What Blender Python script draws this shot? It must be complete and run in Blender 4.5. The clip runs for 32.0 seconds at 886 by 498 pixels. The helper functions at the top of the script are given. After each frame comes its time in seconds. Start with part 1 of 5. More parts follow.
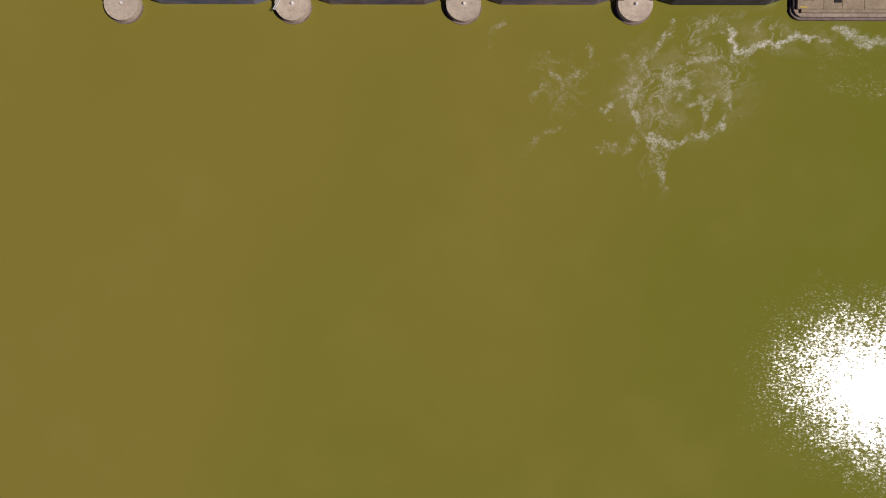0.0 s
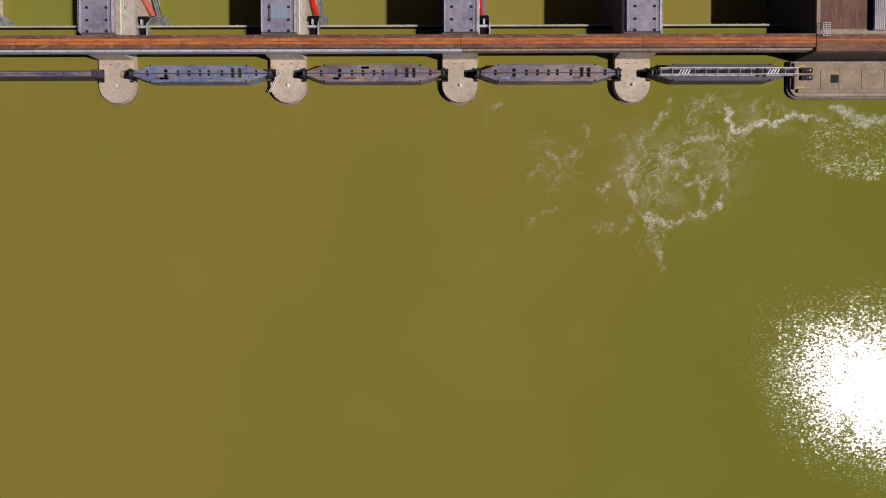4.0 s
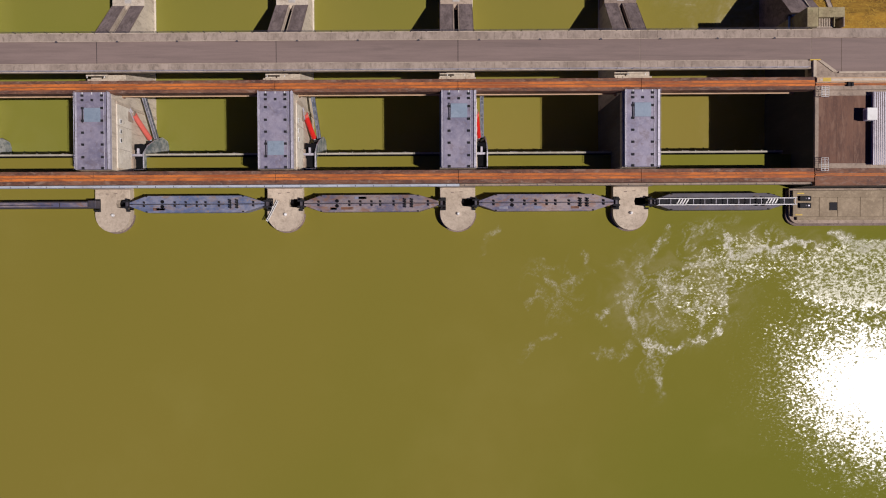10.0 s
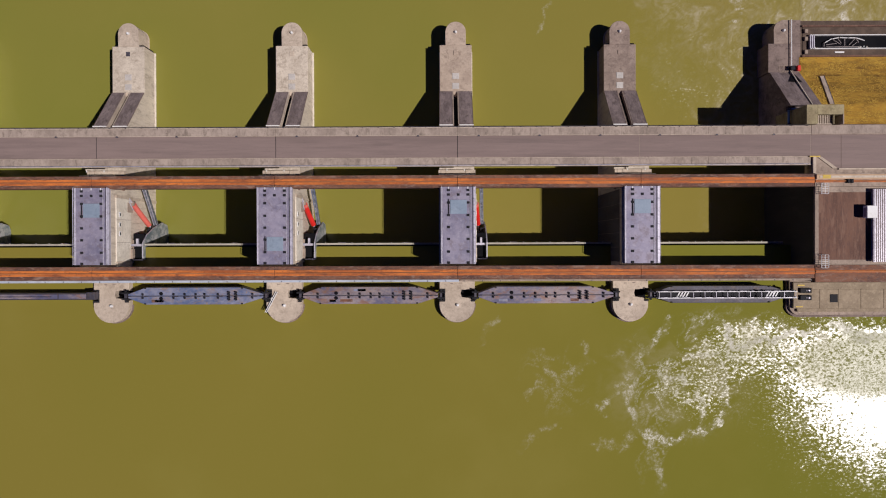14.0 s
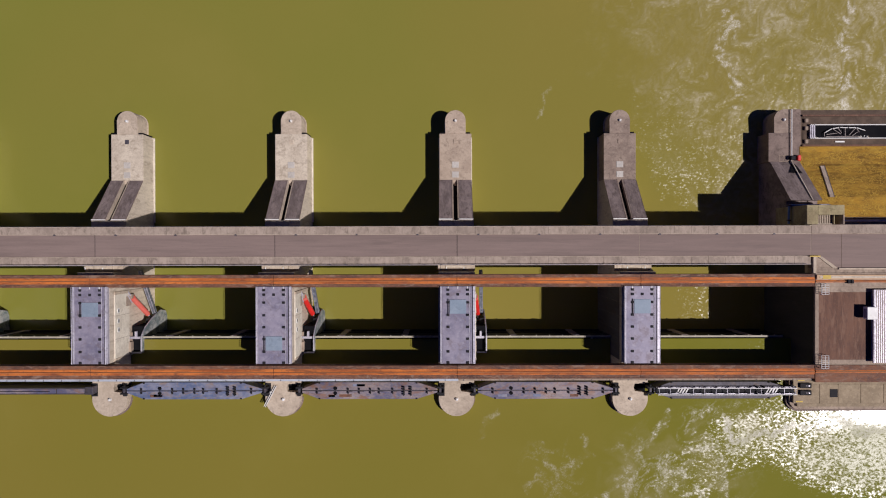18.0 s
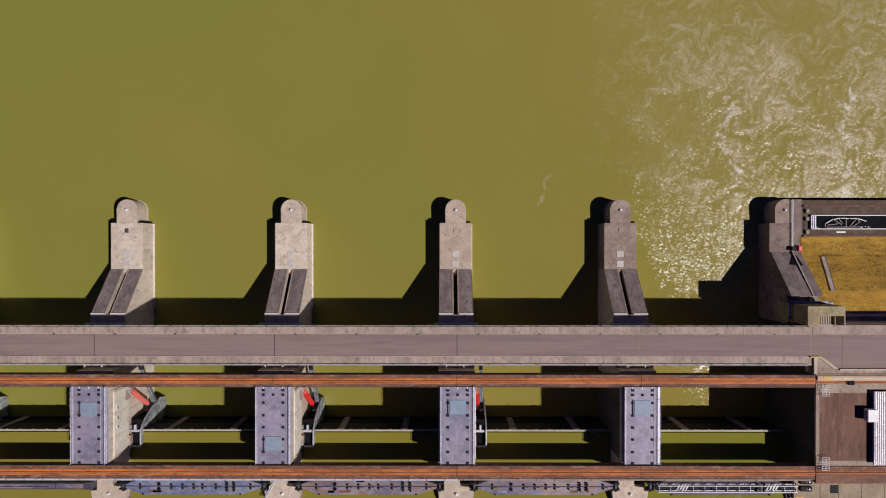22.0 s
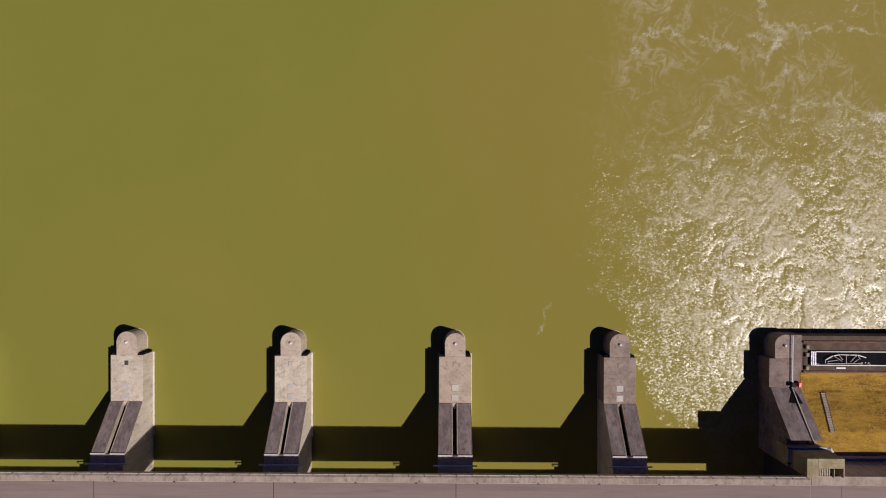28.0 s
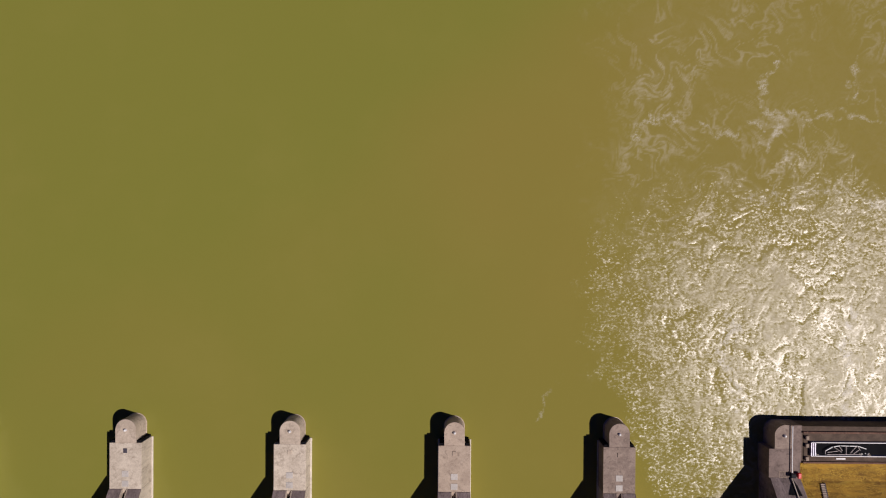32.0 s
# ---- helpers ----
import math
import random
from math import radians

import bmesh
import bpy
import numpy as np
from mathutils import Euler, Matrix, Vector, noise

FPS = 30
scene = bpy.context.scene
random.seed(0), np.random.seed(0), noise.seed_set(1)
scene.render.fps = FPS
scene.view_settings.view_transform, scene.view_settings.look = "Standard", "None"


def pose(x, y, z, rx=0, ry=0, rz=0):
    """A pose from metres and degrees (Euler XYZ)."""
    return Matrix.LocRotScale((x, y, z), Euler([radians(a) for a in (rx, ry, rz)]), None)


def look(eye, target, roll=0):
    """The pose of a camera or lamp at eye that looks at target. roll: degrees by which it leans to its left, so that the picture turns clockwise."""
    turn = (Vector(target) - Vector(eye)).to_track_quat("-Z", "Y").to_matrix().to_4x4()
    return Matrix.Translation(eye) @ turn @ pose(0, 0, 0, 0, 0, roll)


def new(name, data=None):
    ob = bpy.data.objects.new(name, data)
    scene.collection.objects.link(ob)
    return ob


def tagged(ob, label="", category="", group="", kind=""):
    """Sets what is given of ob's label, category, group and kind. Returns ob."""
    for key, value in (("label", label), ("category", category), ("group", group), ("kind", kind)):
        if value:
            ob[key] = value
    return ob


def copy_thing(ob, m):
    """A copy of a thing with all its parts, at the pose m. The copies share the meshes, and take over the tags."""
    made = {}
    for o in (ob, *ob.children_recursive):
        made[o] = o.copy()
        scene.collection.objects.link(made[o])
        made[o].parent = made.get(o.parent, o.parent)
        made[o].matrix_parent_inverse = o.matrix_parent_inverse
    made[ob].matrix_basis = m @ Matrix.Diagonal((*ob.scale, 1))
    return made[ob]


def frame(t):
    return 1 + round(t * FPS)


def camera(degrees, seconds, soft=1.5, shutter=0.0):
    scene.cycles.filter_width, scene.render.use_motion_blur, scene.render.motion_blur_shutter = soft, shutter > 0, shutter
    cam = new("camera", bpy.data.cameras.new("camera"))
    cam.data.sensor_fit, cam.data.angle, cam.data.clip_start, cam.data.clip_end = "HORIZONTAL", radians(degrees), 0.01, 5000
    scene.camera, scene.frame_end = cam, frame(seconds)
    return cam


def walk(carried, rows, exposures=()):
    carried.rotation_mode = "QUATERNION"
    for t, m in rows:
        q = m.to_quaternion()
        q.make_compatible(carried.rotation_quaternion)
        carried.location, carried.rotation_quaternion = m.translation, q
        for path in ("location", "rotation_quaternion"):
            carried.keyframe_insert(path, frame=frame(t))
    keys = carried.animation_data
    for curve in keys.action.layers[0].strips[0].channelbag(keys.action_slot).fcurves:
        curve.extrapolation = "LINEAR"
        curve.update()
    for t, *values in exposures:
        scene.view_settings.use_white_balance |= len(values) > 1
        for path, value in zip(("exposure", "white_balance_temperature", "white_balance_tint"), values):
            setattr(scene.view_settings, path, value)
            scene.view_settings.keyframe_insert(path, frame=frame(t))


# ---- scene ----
cam = camera(70.0, 32.0, soft=1.1)
PATH = [
    (0, -0.730, -66.082, 124.007, -1.477, 0.356, 0.235),
    (1, -0.599, -62.573, 123.920, -1.502, 0.382, 0.100),
    (2, -0.520, -59.000, 123.807, -1.528, 0.371, 0.000),
    (3, -0.518, -55.320, 123.653, -1.556, 0.304, -0.044),
    (4, -0.501, -51.561, 123.477, -1.595, 0.245, -0.066),
    (5, -0.390, -47.783, 123.302, -1.641, 0.250, -0.102),
    (6, -0.286, -44.089, 123.136, -1.648, 0.263, -0.143),
    (7, -0.291, -40.556, 122.976, -1.573, 0.223, -0.173),
    (8, -0.333, -37.118, 122.806, -1.430, 0.169, -0.203),
    (9, -0.325, -33.690, 122.617, -1.246, 0.149, -0.243),
    (10, -0.275, -30.283, 122.431, -1.014, 0.156, -0.278),
    (11, -0.211, -26.894, 122.275, -0.743, 0.171, -0.293),
    (12, -0.152, -23.393, 122.151, -0.513, 0.182, -0.279),
    (13, -0.108, -19.659, 122.054, -0.394, 0.183, -0.241),
    (14, -0.062, -15.758, 121.982, -0.340, 0.184, -0.204),
    (15, -0.005, -11.781, 121.928, -0.295, 0.192, -0.192),
    (16, 0.033, -7.725, 121.861, -0.282, 0.190, -0.184),
    (17, 0.023, -3.584, 121.757, -0.327, 0.166, -0.159),
    (18, -0.017, 0.578, 121.647, -0.385, 0.137, -0.118),
    (19, -0.058, 4.693, 121.562, -0.405, 0.121, -0.073),
    (20, -0.081, 8.753, 121.494, -0.390, 0.116, -0.035),
    (21, -0.065, 12.779, 121.424, -0.363, 0.122, -0.010),
    (22, 0.021, 16.861, 121.334, -0.374, 0.156, 0.013),
    (23, 0.180, 21.062, 121.216, -0.459, 0.227, 0.046),
    (24, 0.286, 25.293, 121.108, -0.556, 0.280, 0.087),
    (25, 0.240, 29.456, 121.050, -0.602, 0.267, 0.129),
    (26, 0.168, 33.573, 121.040, -0.618, 0.239, 0.170),
    (27, 0.194, 37.684, 121.057, -0.631, 0.250, 0.208),
    (28, 0.216, 41.750, 121.056, -0.627, 0.261, 0.250),
    (29, 0.127, 45.742, 121.002, -0.592, 0.232, 0.301),
    (30, 0.037, 49.725, 120.913, -0.561, 0.204, 0.352),
    (31, 0.066, 53.769, 120.818, -0.566, 0.220, 0.397),
    (32, 0.176, 57.855, 120.722, -0.595, 0.268, 0.437),
]
walk(cam, [(t, pose(x, y, z, rx, ry, rz)) for t, x, y, z, rx, ry, rz in PATH], exposures=[(0, -0.48, 6300, 17), (6, -0.42, 6300, 17), (12, -0.39, 6200, 18), (18, -0.39, 6120, 18), (24, -0.39, 6150, 18), (28, -0.39, 6280, 19), (32, -0.41, 6300, 20)])

# ---- light ----
SUN = Vector((0.65, -0.19, 1.0)).normalized()
SUN_EL = math.asin(SUN.z)
SUN_AZ = math.atan2(SUN.x, SUN.y)
world = bpy.data.worlds.new("sky")
scene.world = world
world.use_nodes = True
_n = world.node_tree.nodes
_sky = _n.new("ShaderNodeTexSky")
_sky.sky_type = "NISHITA"
_sky.sun_disc = False
_sky.sun_elevation, _sky.sun_rotation = SUN_EL, SUN_AZ
_n["Background"].inputs["Strength"].default_value = 0.05
_sky.air_density, _sky.dust_density, _sky.ozone_density = 0.34, 0.0, 10.0
_deep = _n.new("ShaderNodeMix")  # a deep, clear blue sky
_deep.data_type, _deep.blend_type = "RGBA", "MULTIPLY"
_deep.inputs[0].default_value = 1.0
_deep.inputs[7].default_value = (0.36, 0.47, 1.1, 1.0)
world.node_tree.links.new(_sky.outputs[0], _deep.inputs[6])
world.node_tree.links.new(_deep.outputs[2], _n["Background"].inputs["Color"])
sun_data = bpy.data.lights.new("sun", "SUN")
sun_data.energy, sun_data.angle, sun_data.color = 5.0, radians(0.5), (1.0, 0.943, 0.86)
sun = new("sun", sun_data)
sun.matrix_world = look(SUN * 300, (0, 0, 0))

# levels in metres: tailwater, headwater, pier tops, road
ZD, ZU, ZNOSE, ZLOW, ZROAD, ZRAIL = 1.8, 11.0, 12.45, 6.0, 17.75, 18.5
PIERS = [-88.0, -58.0, -28.0, 2.0, 32.0]
ABUT = 62.0


# ---- materials ----
class Graph:
    """A short hand for node trees."""

    def __init__(self, name):
        self.mat = bpy.data.materials.new(name)
        self.mat.use_nodes = True
        self.tree = self.mat.node_tree
        self.bsdf = self.tree.nodes["Principled BSDF"]
        self.where = self.tree.nodes.new("ShaderNodeNewGeometry").outputs["Position"]

    def link(self, a, b):
        if isinstance(a, (int, float)):
            b.default_value = a
        elif isinstance(a, tuple):
            b.default_value = (*a, 1.0) if len(a) == 3 and len(b.default_value) == 4 else a
        else:
            self.tree.links.new(a, b)

    def math(self, op, a, b=0.0, clamp=False):
        n = self.tree.nodes.new("ShaderNodeMath")
        n.operation, n.use_clamp = op, clamp
        self.link(a, n.inputs[0]), self.link(b, n.inputs[1])
        return n.outputs[0]

    def scaled(self, sx, sy, sz, vec=None):
        n = self.tree.nodes.new("ShaderNodeVectorMath")
        n.operation = "MULTIPLY"
        self.link(vec or self.where, n.inputs[0])
        n.inputs[1].default_value = (sx, sy, sz)
        return n.outputs[0]

    def plus(self, a, b):
        n = self.tree.nodes.new("ShaderNodeVectorMath")
        n.operation = "ADD"
        self.link(a, n.inputs[0]), self.link(b, n.inputs[1])
        return n.outputs[0]

    def noise(self, scale, detail=4.0, rough=0.55, vec=None, twist=0.0, colour=False):
        n = self.tree.nodes.new("ShaderNodeTexNoise")
        n.inputs["Scale"].default_value, n.inputs["Detail"].default_value = scale, detail
        n.inputs["Roughness"].default_value, n.inputs["Distortion"].default_value = rough, twist
        self.link(vec or self.where, n.inputs["Vector"])
        return n.outputs["Color" if colour else 0]

    def ramp(self, value, lo, hi, a=0.0, b=1.0):
        n = self.tree.nodes.new("ShaderNodeMapRange")
        n.interpolation_type = "SMOOTHSTEP"
        self.link(value, n.inputs["Value"])
        for key, v in (("From Min", lo), ("From Max", hi), ("To Min", a), ("To Max", b)):
            self.link(v, n.inputs[key])
        return n.outputs[0]

    def mix(self, fac, a, b, blend="MIX"):
        n = self.tree.nodes.new("ShaderNodeMix")
        n.data_type, n.blend_type = "RGBA", blend
        self.link(fac, n.inputs[0]), self.link(a, n.inputs[6]), self.link(b, n.inputs[7])
        return n.outputs[2]

    def axes(self):
        n = self.tree.nodes.new("ShaderNodeSeparateXYZ")
        self.link(self.where, n.inputs[0])
        return n.outputs

    def chance(self):
        return self.tree.nodes.new("ShaderNodeObjectInfo").outputs["Random"]

    def bump(self, height, distance, strength=1.0):
        n = self.tree.nodes.new("ShaderNodeBump")
        self.link(strength, n.inputs["Strength"])
        n.inputs["Distance"].default_value = distance
        self.link(height, n.inputs["Height"])
        self.tree.links.new(n.outputs[0], self.bsdf.inputs["Normal"])

    def done(self, colour, rough, metal=0.0, gloss=0.5):
        self.link(colour, self.bsdf.inputs["Base Color"])
        self.link(rough, self.bsdf.inputs["Roughness"])
        self.bsdf.inputs["Specular IOR Level"].default_value = gloss
        self.link(metal, self.bsdf.inputs["Metallic"])
        return self.mat


def surface(name, light, dark, stain, rough=0.8, metal=0.0, big=0.25, fine=3.0, stains=0.35, streak=(1, 1, 1), relief=0.02, spread=0.15, runs=0.0, run_colour=(0.1, 0.06, 0.04), gloss=0.35):
    """A weathered surface: grain, broad patches, stains and runs with their own shapes, and a slight difference from piece to piece."""
    g = Graph(name)
    v = g.scaled(*streak)
    broad, grain = g.noise(big, 5, 0.6, v), g.noise(fine, 7, 0.72, v)
    c = g.mix(g.ramp(g.math("ADD", g.math("MULTIPLY", broad, 0.55), g.math("MULTIPLY", grain, 0.45)), 0.38, 0.62), dark, light)
    spots = g.noise(big * 3.1, 7, 0.7, g.plus(v, (17.0, 5.0, 3.0)), 0.6)
    c = g.mix(g.math("MULTIPLY", g.ramp(spots, 0.50, 0.66), stains), c, stain)
    specks = g.noise(fine * 1.7, 3, 0.6, g.plus(g.where, (3.0, 11.0, 0.0)))
    c = g.mix(g.math("MULTIPLY", g.ramp(specks, 0.60, 0.72), stains), c, stain)
    if runs:
        trail = g.noise(1.0, 4, 0.6, g.scaled(1.6, 1.6, 0.10))
        c = g.mix(g.math("MULTIPLY", g.ramp(trail, 0.52, 0.68), runs), c, run_colour)
    shade = g.math("ADD", 1.0 - spread / 2, g.math("MULTIPLY", g.chance(), spread))
    c = g.mix(1.0, c, g.mix(shade, (0.0, 0.0, 0.0), (1.0, 1.0, 1.0)), "MULTIPLY")
    g.bump(grain, relief, 0.6)
    return g.done(c, g.ramp(grain, 0.3, 0.7, max(rough - 0.1, 0.05), min(rough + 0.1, 1.0)), metal, gloss)


M = {}
M["concrete"] = surface("concrete_pale", (0.60, 0.50, 0.385), (0.46, 0.375, 0.285), (0.25, 0.195, 0.145), 0.85, big=0.3, stains=0.5, runs=0.22, run_colour=(0.28, 0.21, 0.15))
M["plate"] = surface("pale_plate_concrete", (0.56, 0.52, 0.47), (0.46, 0.43, 0.39), (0.25, 0.2, 0.16), 0.8, big=0.8, stains=0.3)
M["concrete_wall"] = surface("concrete_wall", (0.66, 0.575, 0.455), (0.50, 0.425, 0.33), (0.26, 0.20, 0.145), 0.85, big=0.35, stains=0.55, streak=(1, 1.0, 0.35), runs=0.42, run_colour=(0.32, 0.25, 0.18))
M["bleached"] = surface("bleached_concrete", (0.78, 0.72, 0.60), (0.62, 0.56, 0.45), (0.36, 0.29, 0.21), 0.8, big=0.5, stains=0.4)
M["concrete_mid"] = surface("concrete_tan", (0.52, 0.415, 0.315), (0.40, 0.31, 0.235), (0.22, 0.165, 0.125), 0.86, big=0.4, stains=0.6, runs=0.3, run_colour=(0.56, 0.46, 0.36))
M["concrete_brown"] = surface("concrete_brown", (0.35, 0.27, 0.215), (0.24, 0.18, 0.145), (0.13, 0.095, 0.075), 0.88, big=0.4, stains=0.6, runs=0.3, run_colour=(0.44, 0.36, 0.29))
M["concrete_worn"] = surface("concrete_worn", (0.42, 0.33, 0.255), (0.30, 0.23, 0.175), (0.15, 0.11, 0.085), 0.88, big=0.35, stains=0.6, runs=0.3, run_colour=(0.17, 0.125, 0.09))
M["concrete_dark"] = surface("concrete_blackened", (0.26, 0.195, 0.165), (0.165, 0.122, 0.104), (0.07, 0.05, 0.042), 0.9, big=0.4, stains=0.6, runs=0.3, run_colour=(0.27, 0.21, 0.17))
M["ramp"] = surface("concrete_ramp", (0.30, 0.235, 0.215), (0.165, 0.126, 0.115), (0.085, 0.064, 0.056), 0.9, big=0.5, fine=2.4, stains=0.7, streak=(1.6, 0.6, 0.6), runs=0.25, run_colour=(0.36, 0.28, 0.23))
M["asphalt"] = surface("asphalt_pinkish", (0.268, 0.199, 0.174), (0.21, 0.155, 0.135), (0.155, 0.118, 0.104), 0.88, big=0.3, stains=0.5, streak=(0.05, 0.75, 1), spread=0.06)
M["walk"] = surface("footway_concrete", (0.43, 0.345, 0.28), (0.285, 0.225, 0.18), (0.165, 0.13, 0.10), 0.88, big=0.35, fine=2.2, stains=0.65, streak=(0.9, 0.45, 1), runs=0.2, run_colour=(0.50, 0.41, 0.32))
M["rust_plate"] = surface("rusted_plate", (0.235, 0.105, 0.058), (0.095, 0.046, 0.034), (0.29, 0.19, 0.14), 0.8, big=0.3, fine=2.4, stains=0.8, streak=(0.55, 1.3, 1), runs=0.3, run_colour=(0.10, 0.05, 0.035))
M["rust_orange"] = surface("rust_orange", (0.66, 0.20, 0.04), (0.34, 0.09, 0.026), (0.16, 0.06, 0.032), 0.75, big=0.25, fine=1.6, stains=0.7, streak=(0.45, 2.0, 1))
M["rail_steel"] = surface("rail_steel", (0.40, 0.17, 0.065), (0.26, 0.10, 0.04), (0.2, 0.09, 0.045), 0.75, 0.0, big=0.6, streak=(0.1, 3.0, 1))
M["cover"] = surface("grey_violet_sheet", (0.325, 0.295, 0.365), (0.19, 0.178, 0.25), (0.18, 0.14, 0.15), 0.6, 0.1, big=0.16, fine=0.7, stains=0.55, runs=0.35, run_colour=(0.42, 0.40, 0.46))
M["cover_edge"] = surface("pale_galvanised", (0.60, 0.575, 0.635), (0.44, 0.42, 0.48), (0.18, 0.155, 0.18), 0.5, 0.3, big=0.4, stains=0.5)
M["hatch_blue"] = surface("faded_blue_paint", (0.28, 0.34, 0.41), (0.22, 0.28, 0.35), (0.11, 0.13, 0.15), 0.6, stains=0.3)
M["boom_blue"] = surface("blue_grey_steel", (0.29, 0.29, 0.36), (0.10, 0.135, 0.245), (0.30, 0.20, 0.13), 0.6, 0.1, big=0.25, fine=1.6, stains=0.75, streak=(0.5, 1, 1))
M["boom_violet"] = surface("violet_grey_steel", (0.33, 0.265, 0.255), (0.105, 0.105, 0.175), (0.24, 0.115, 0.06), 0.6, 0.1, big=0.22, fine=1.6, stains=0.75, streak=(0.5, 1, 1), spread=0.3)
M["boom_dark"] = surface("dark_grey_steel", (0.095, 0.088, 0.108), (0.055, 0.05, 0.064), (0.11, 0.075, 0.055), 0.6, 0.2, big=0.4, stains=0.6)
M["black"] = surface("black_steel", (0.030, 0.030, 0.034), (0.018, 0.018, 0.02), (0.04, 0.03, 0.024), 0.7, 0.0, gloss=0.1)
# near-black colour stands in for the shade inside gaps, slots and openings
M["gap_shade"] = surface("gap_shade_black", (0.012, 0.012, 0.014), (0.008, 0.008, 0.01), (0.016, 0.014, 0.012), 0.9, gloss=0.03)
M["gate_steel"] = surface("blue_black_gate_steel", (0.19, 0.21, 0.24), (0.055, 0.066, 0.085), (0.42, 0.42, 0.40), 0.55, 0.1, big=0.6, fine=1.4, stains=0.75)
M["shield"] = surface("mottled_shield_steel", (0.46, 0.46, 0.44), (0.12, 0.16, 0.18), (0.07, 0.07, 0.075), 0.55, 0.1, big=0.5, fine=1.2, stains=0.6)
# dark colour for the shaded west sides of the piers, with rusty runs
M["armour"] = surface("west_wall_shade_dark", (0.115, 0.11, 0.12), (0.065, 0.062, 0.07), (0.10, 0.06, 0.042), 0.6, 0.1, big=0.4, stains=0.5, streak=(1, 1, 0.25), runs=0.4, run_colour=(0.16, 0.14, 0.12))
# shade of the west-facing bank wall, put into a near-black colour
M["shaded_wall"] = surface("shade_dark_wall", (0.055, 0.052, 0.05), (0.035, 0.034, 0.034), (0.08, 0.07, 0.06), 0.7, big=0.3, streak=(1, 1, 0.2))
M["gate_pale"] = surface("pale_gate_paint", (0.50, 0.46, 0.36), (0.38, 0.35, 0.28), (0.22, 0.18, 0.12), 0.6)
M["red"] = surface("red_paint", (0.74, 0.030, 0.022), (0.62, 0.022, 0.016), (0.42, 0.04, 0.03), 0.42, stains=0.2)
M["red_faded"] = surface("faded_red_paint", (0.74, 0.17, 0.13), (0.64, 0.12, 0.09), (0.42, 0.12, 0.08), 0.5, stains=0.2)
M["white"] = surface("white_paint", (0.80, 0.79, 0.76), (0.70, 0.69, 0.66), (0.45, 0.42, 0.38), 0.5, stains=0.3)
M["yellow"] = surface("yellow_paint", (0.72, 0.50, 0.07), (0.58, 0.40, 0.05), (0.35, 0.24, 0.08), 0.6)
M["cream"] = surface("cream_channel", (0.62, 0.43, 0.27), (0.48, 0.32, 0.19), (0.33, 0.18, 0.09), 0.75, streak=(0.3, 2.0, 1))
M["bitumen"] = surface("brown_roof_felt", (0.185, 0.098, 0.066), (0.105, 0.056, 0.042), (0.235, 0.138, 0.095), 0.9, big=0.3, stains=0.7, streak=(1.6, 0.35, 1))
M["roof_metal"] = surface("ribbed_roof_sheet", (0.33, 0.28, 0.265), (0.26, 0.22, 0.21), (0.16, 0.14, 0.13), 0.55, 0.3, streak=(2, 0.2, 1))
M["mossy"] = surface("mossy_concrete", (0.40, 0.34, 0.19), (0.27, 0.215, 0.12), (0.15, 0.13, 0.06), 0.9, big=0.6, stains=0.6)
M["quay_tan"] = surface("tan_quay_concrete", (0.37, 0.29, 0.195), (0.265, 0.205, 0.135), (0.20, 0.15, 0.10), 0.88, big=0.5, stains=0.5, runs=0.3, run_colour=(0.52, 0.42, 0.29))
M["gravel"] = surface("earth_gravel", (0.13, 0.09, 0.065), (0.08, 0.055, 0.04), (0.05, 0.035, 0.028), 0.95, big=0.7, fine=6)
# white pipe in shade: the sky's blue is put into the colour
M["blue_pipe"] = surface("white_pipe_shade_blue", (0.20, 0.33, 0.55), (0.13, 0.23, 0.42), (0.10, 0.12, 0.16), 0.5, stains=0.3)
M["duct_blue"] = surface("pale_blue_duct", (0.50, 0.54, 0.60), (0.38, 0.42, 0.48), (0.25, 0.22, 0.22), 0.55, stains=0.4, streak=(0.4, 1, 1))
M["soil"] = surface("dry_meadow", (0.42, 0.235, 0.028), (0.16, 0.082, 0.012), (0.50, 0.33, 0.05), 0.95, big=0.35, fine=1.6, stains=0.5, streak=(0.3, 1.0, 1), relief=0.02)
M["blade"] = surface("dry_grass", (0.54, 0.345, 0.05), (0.34, 0.195, 0.03), (0.24, 0.13, 0.022), 0.9, big=0.5, fine=3, stains=0.6)


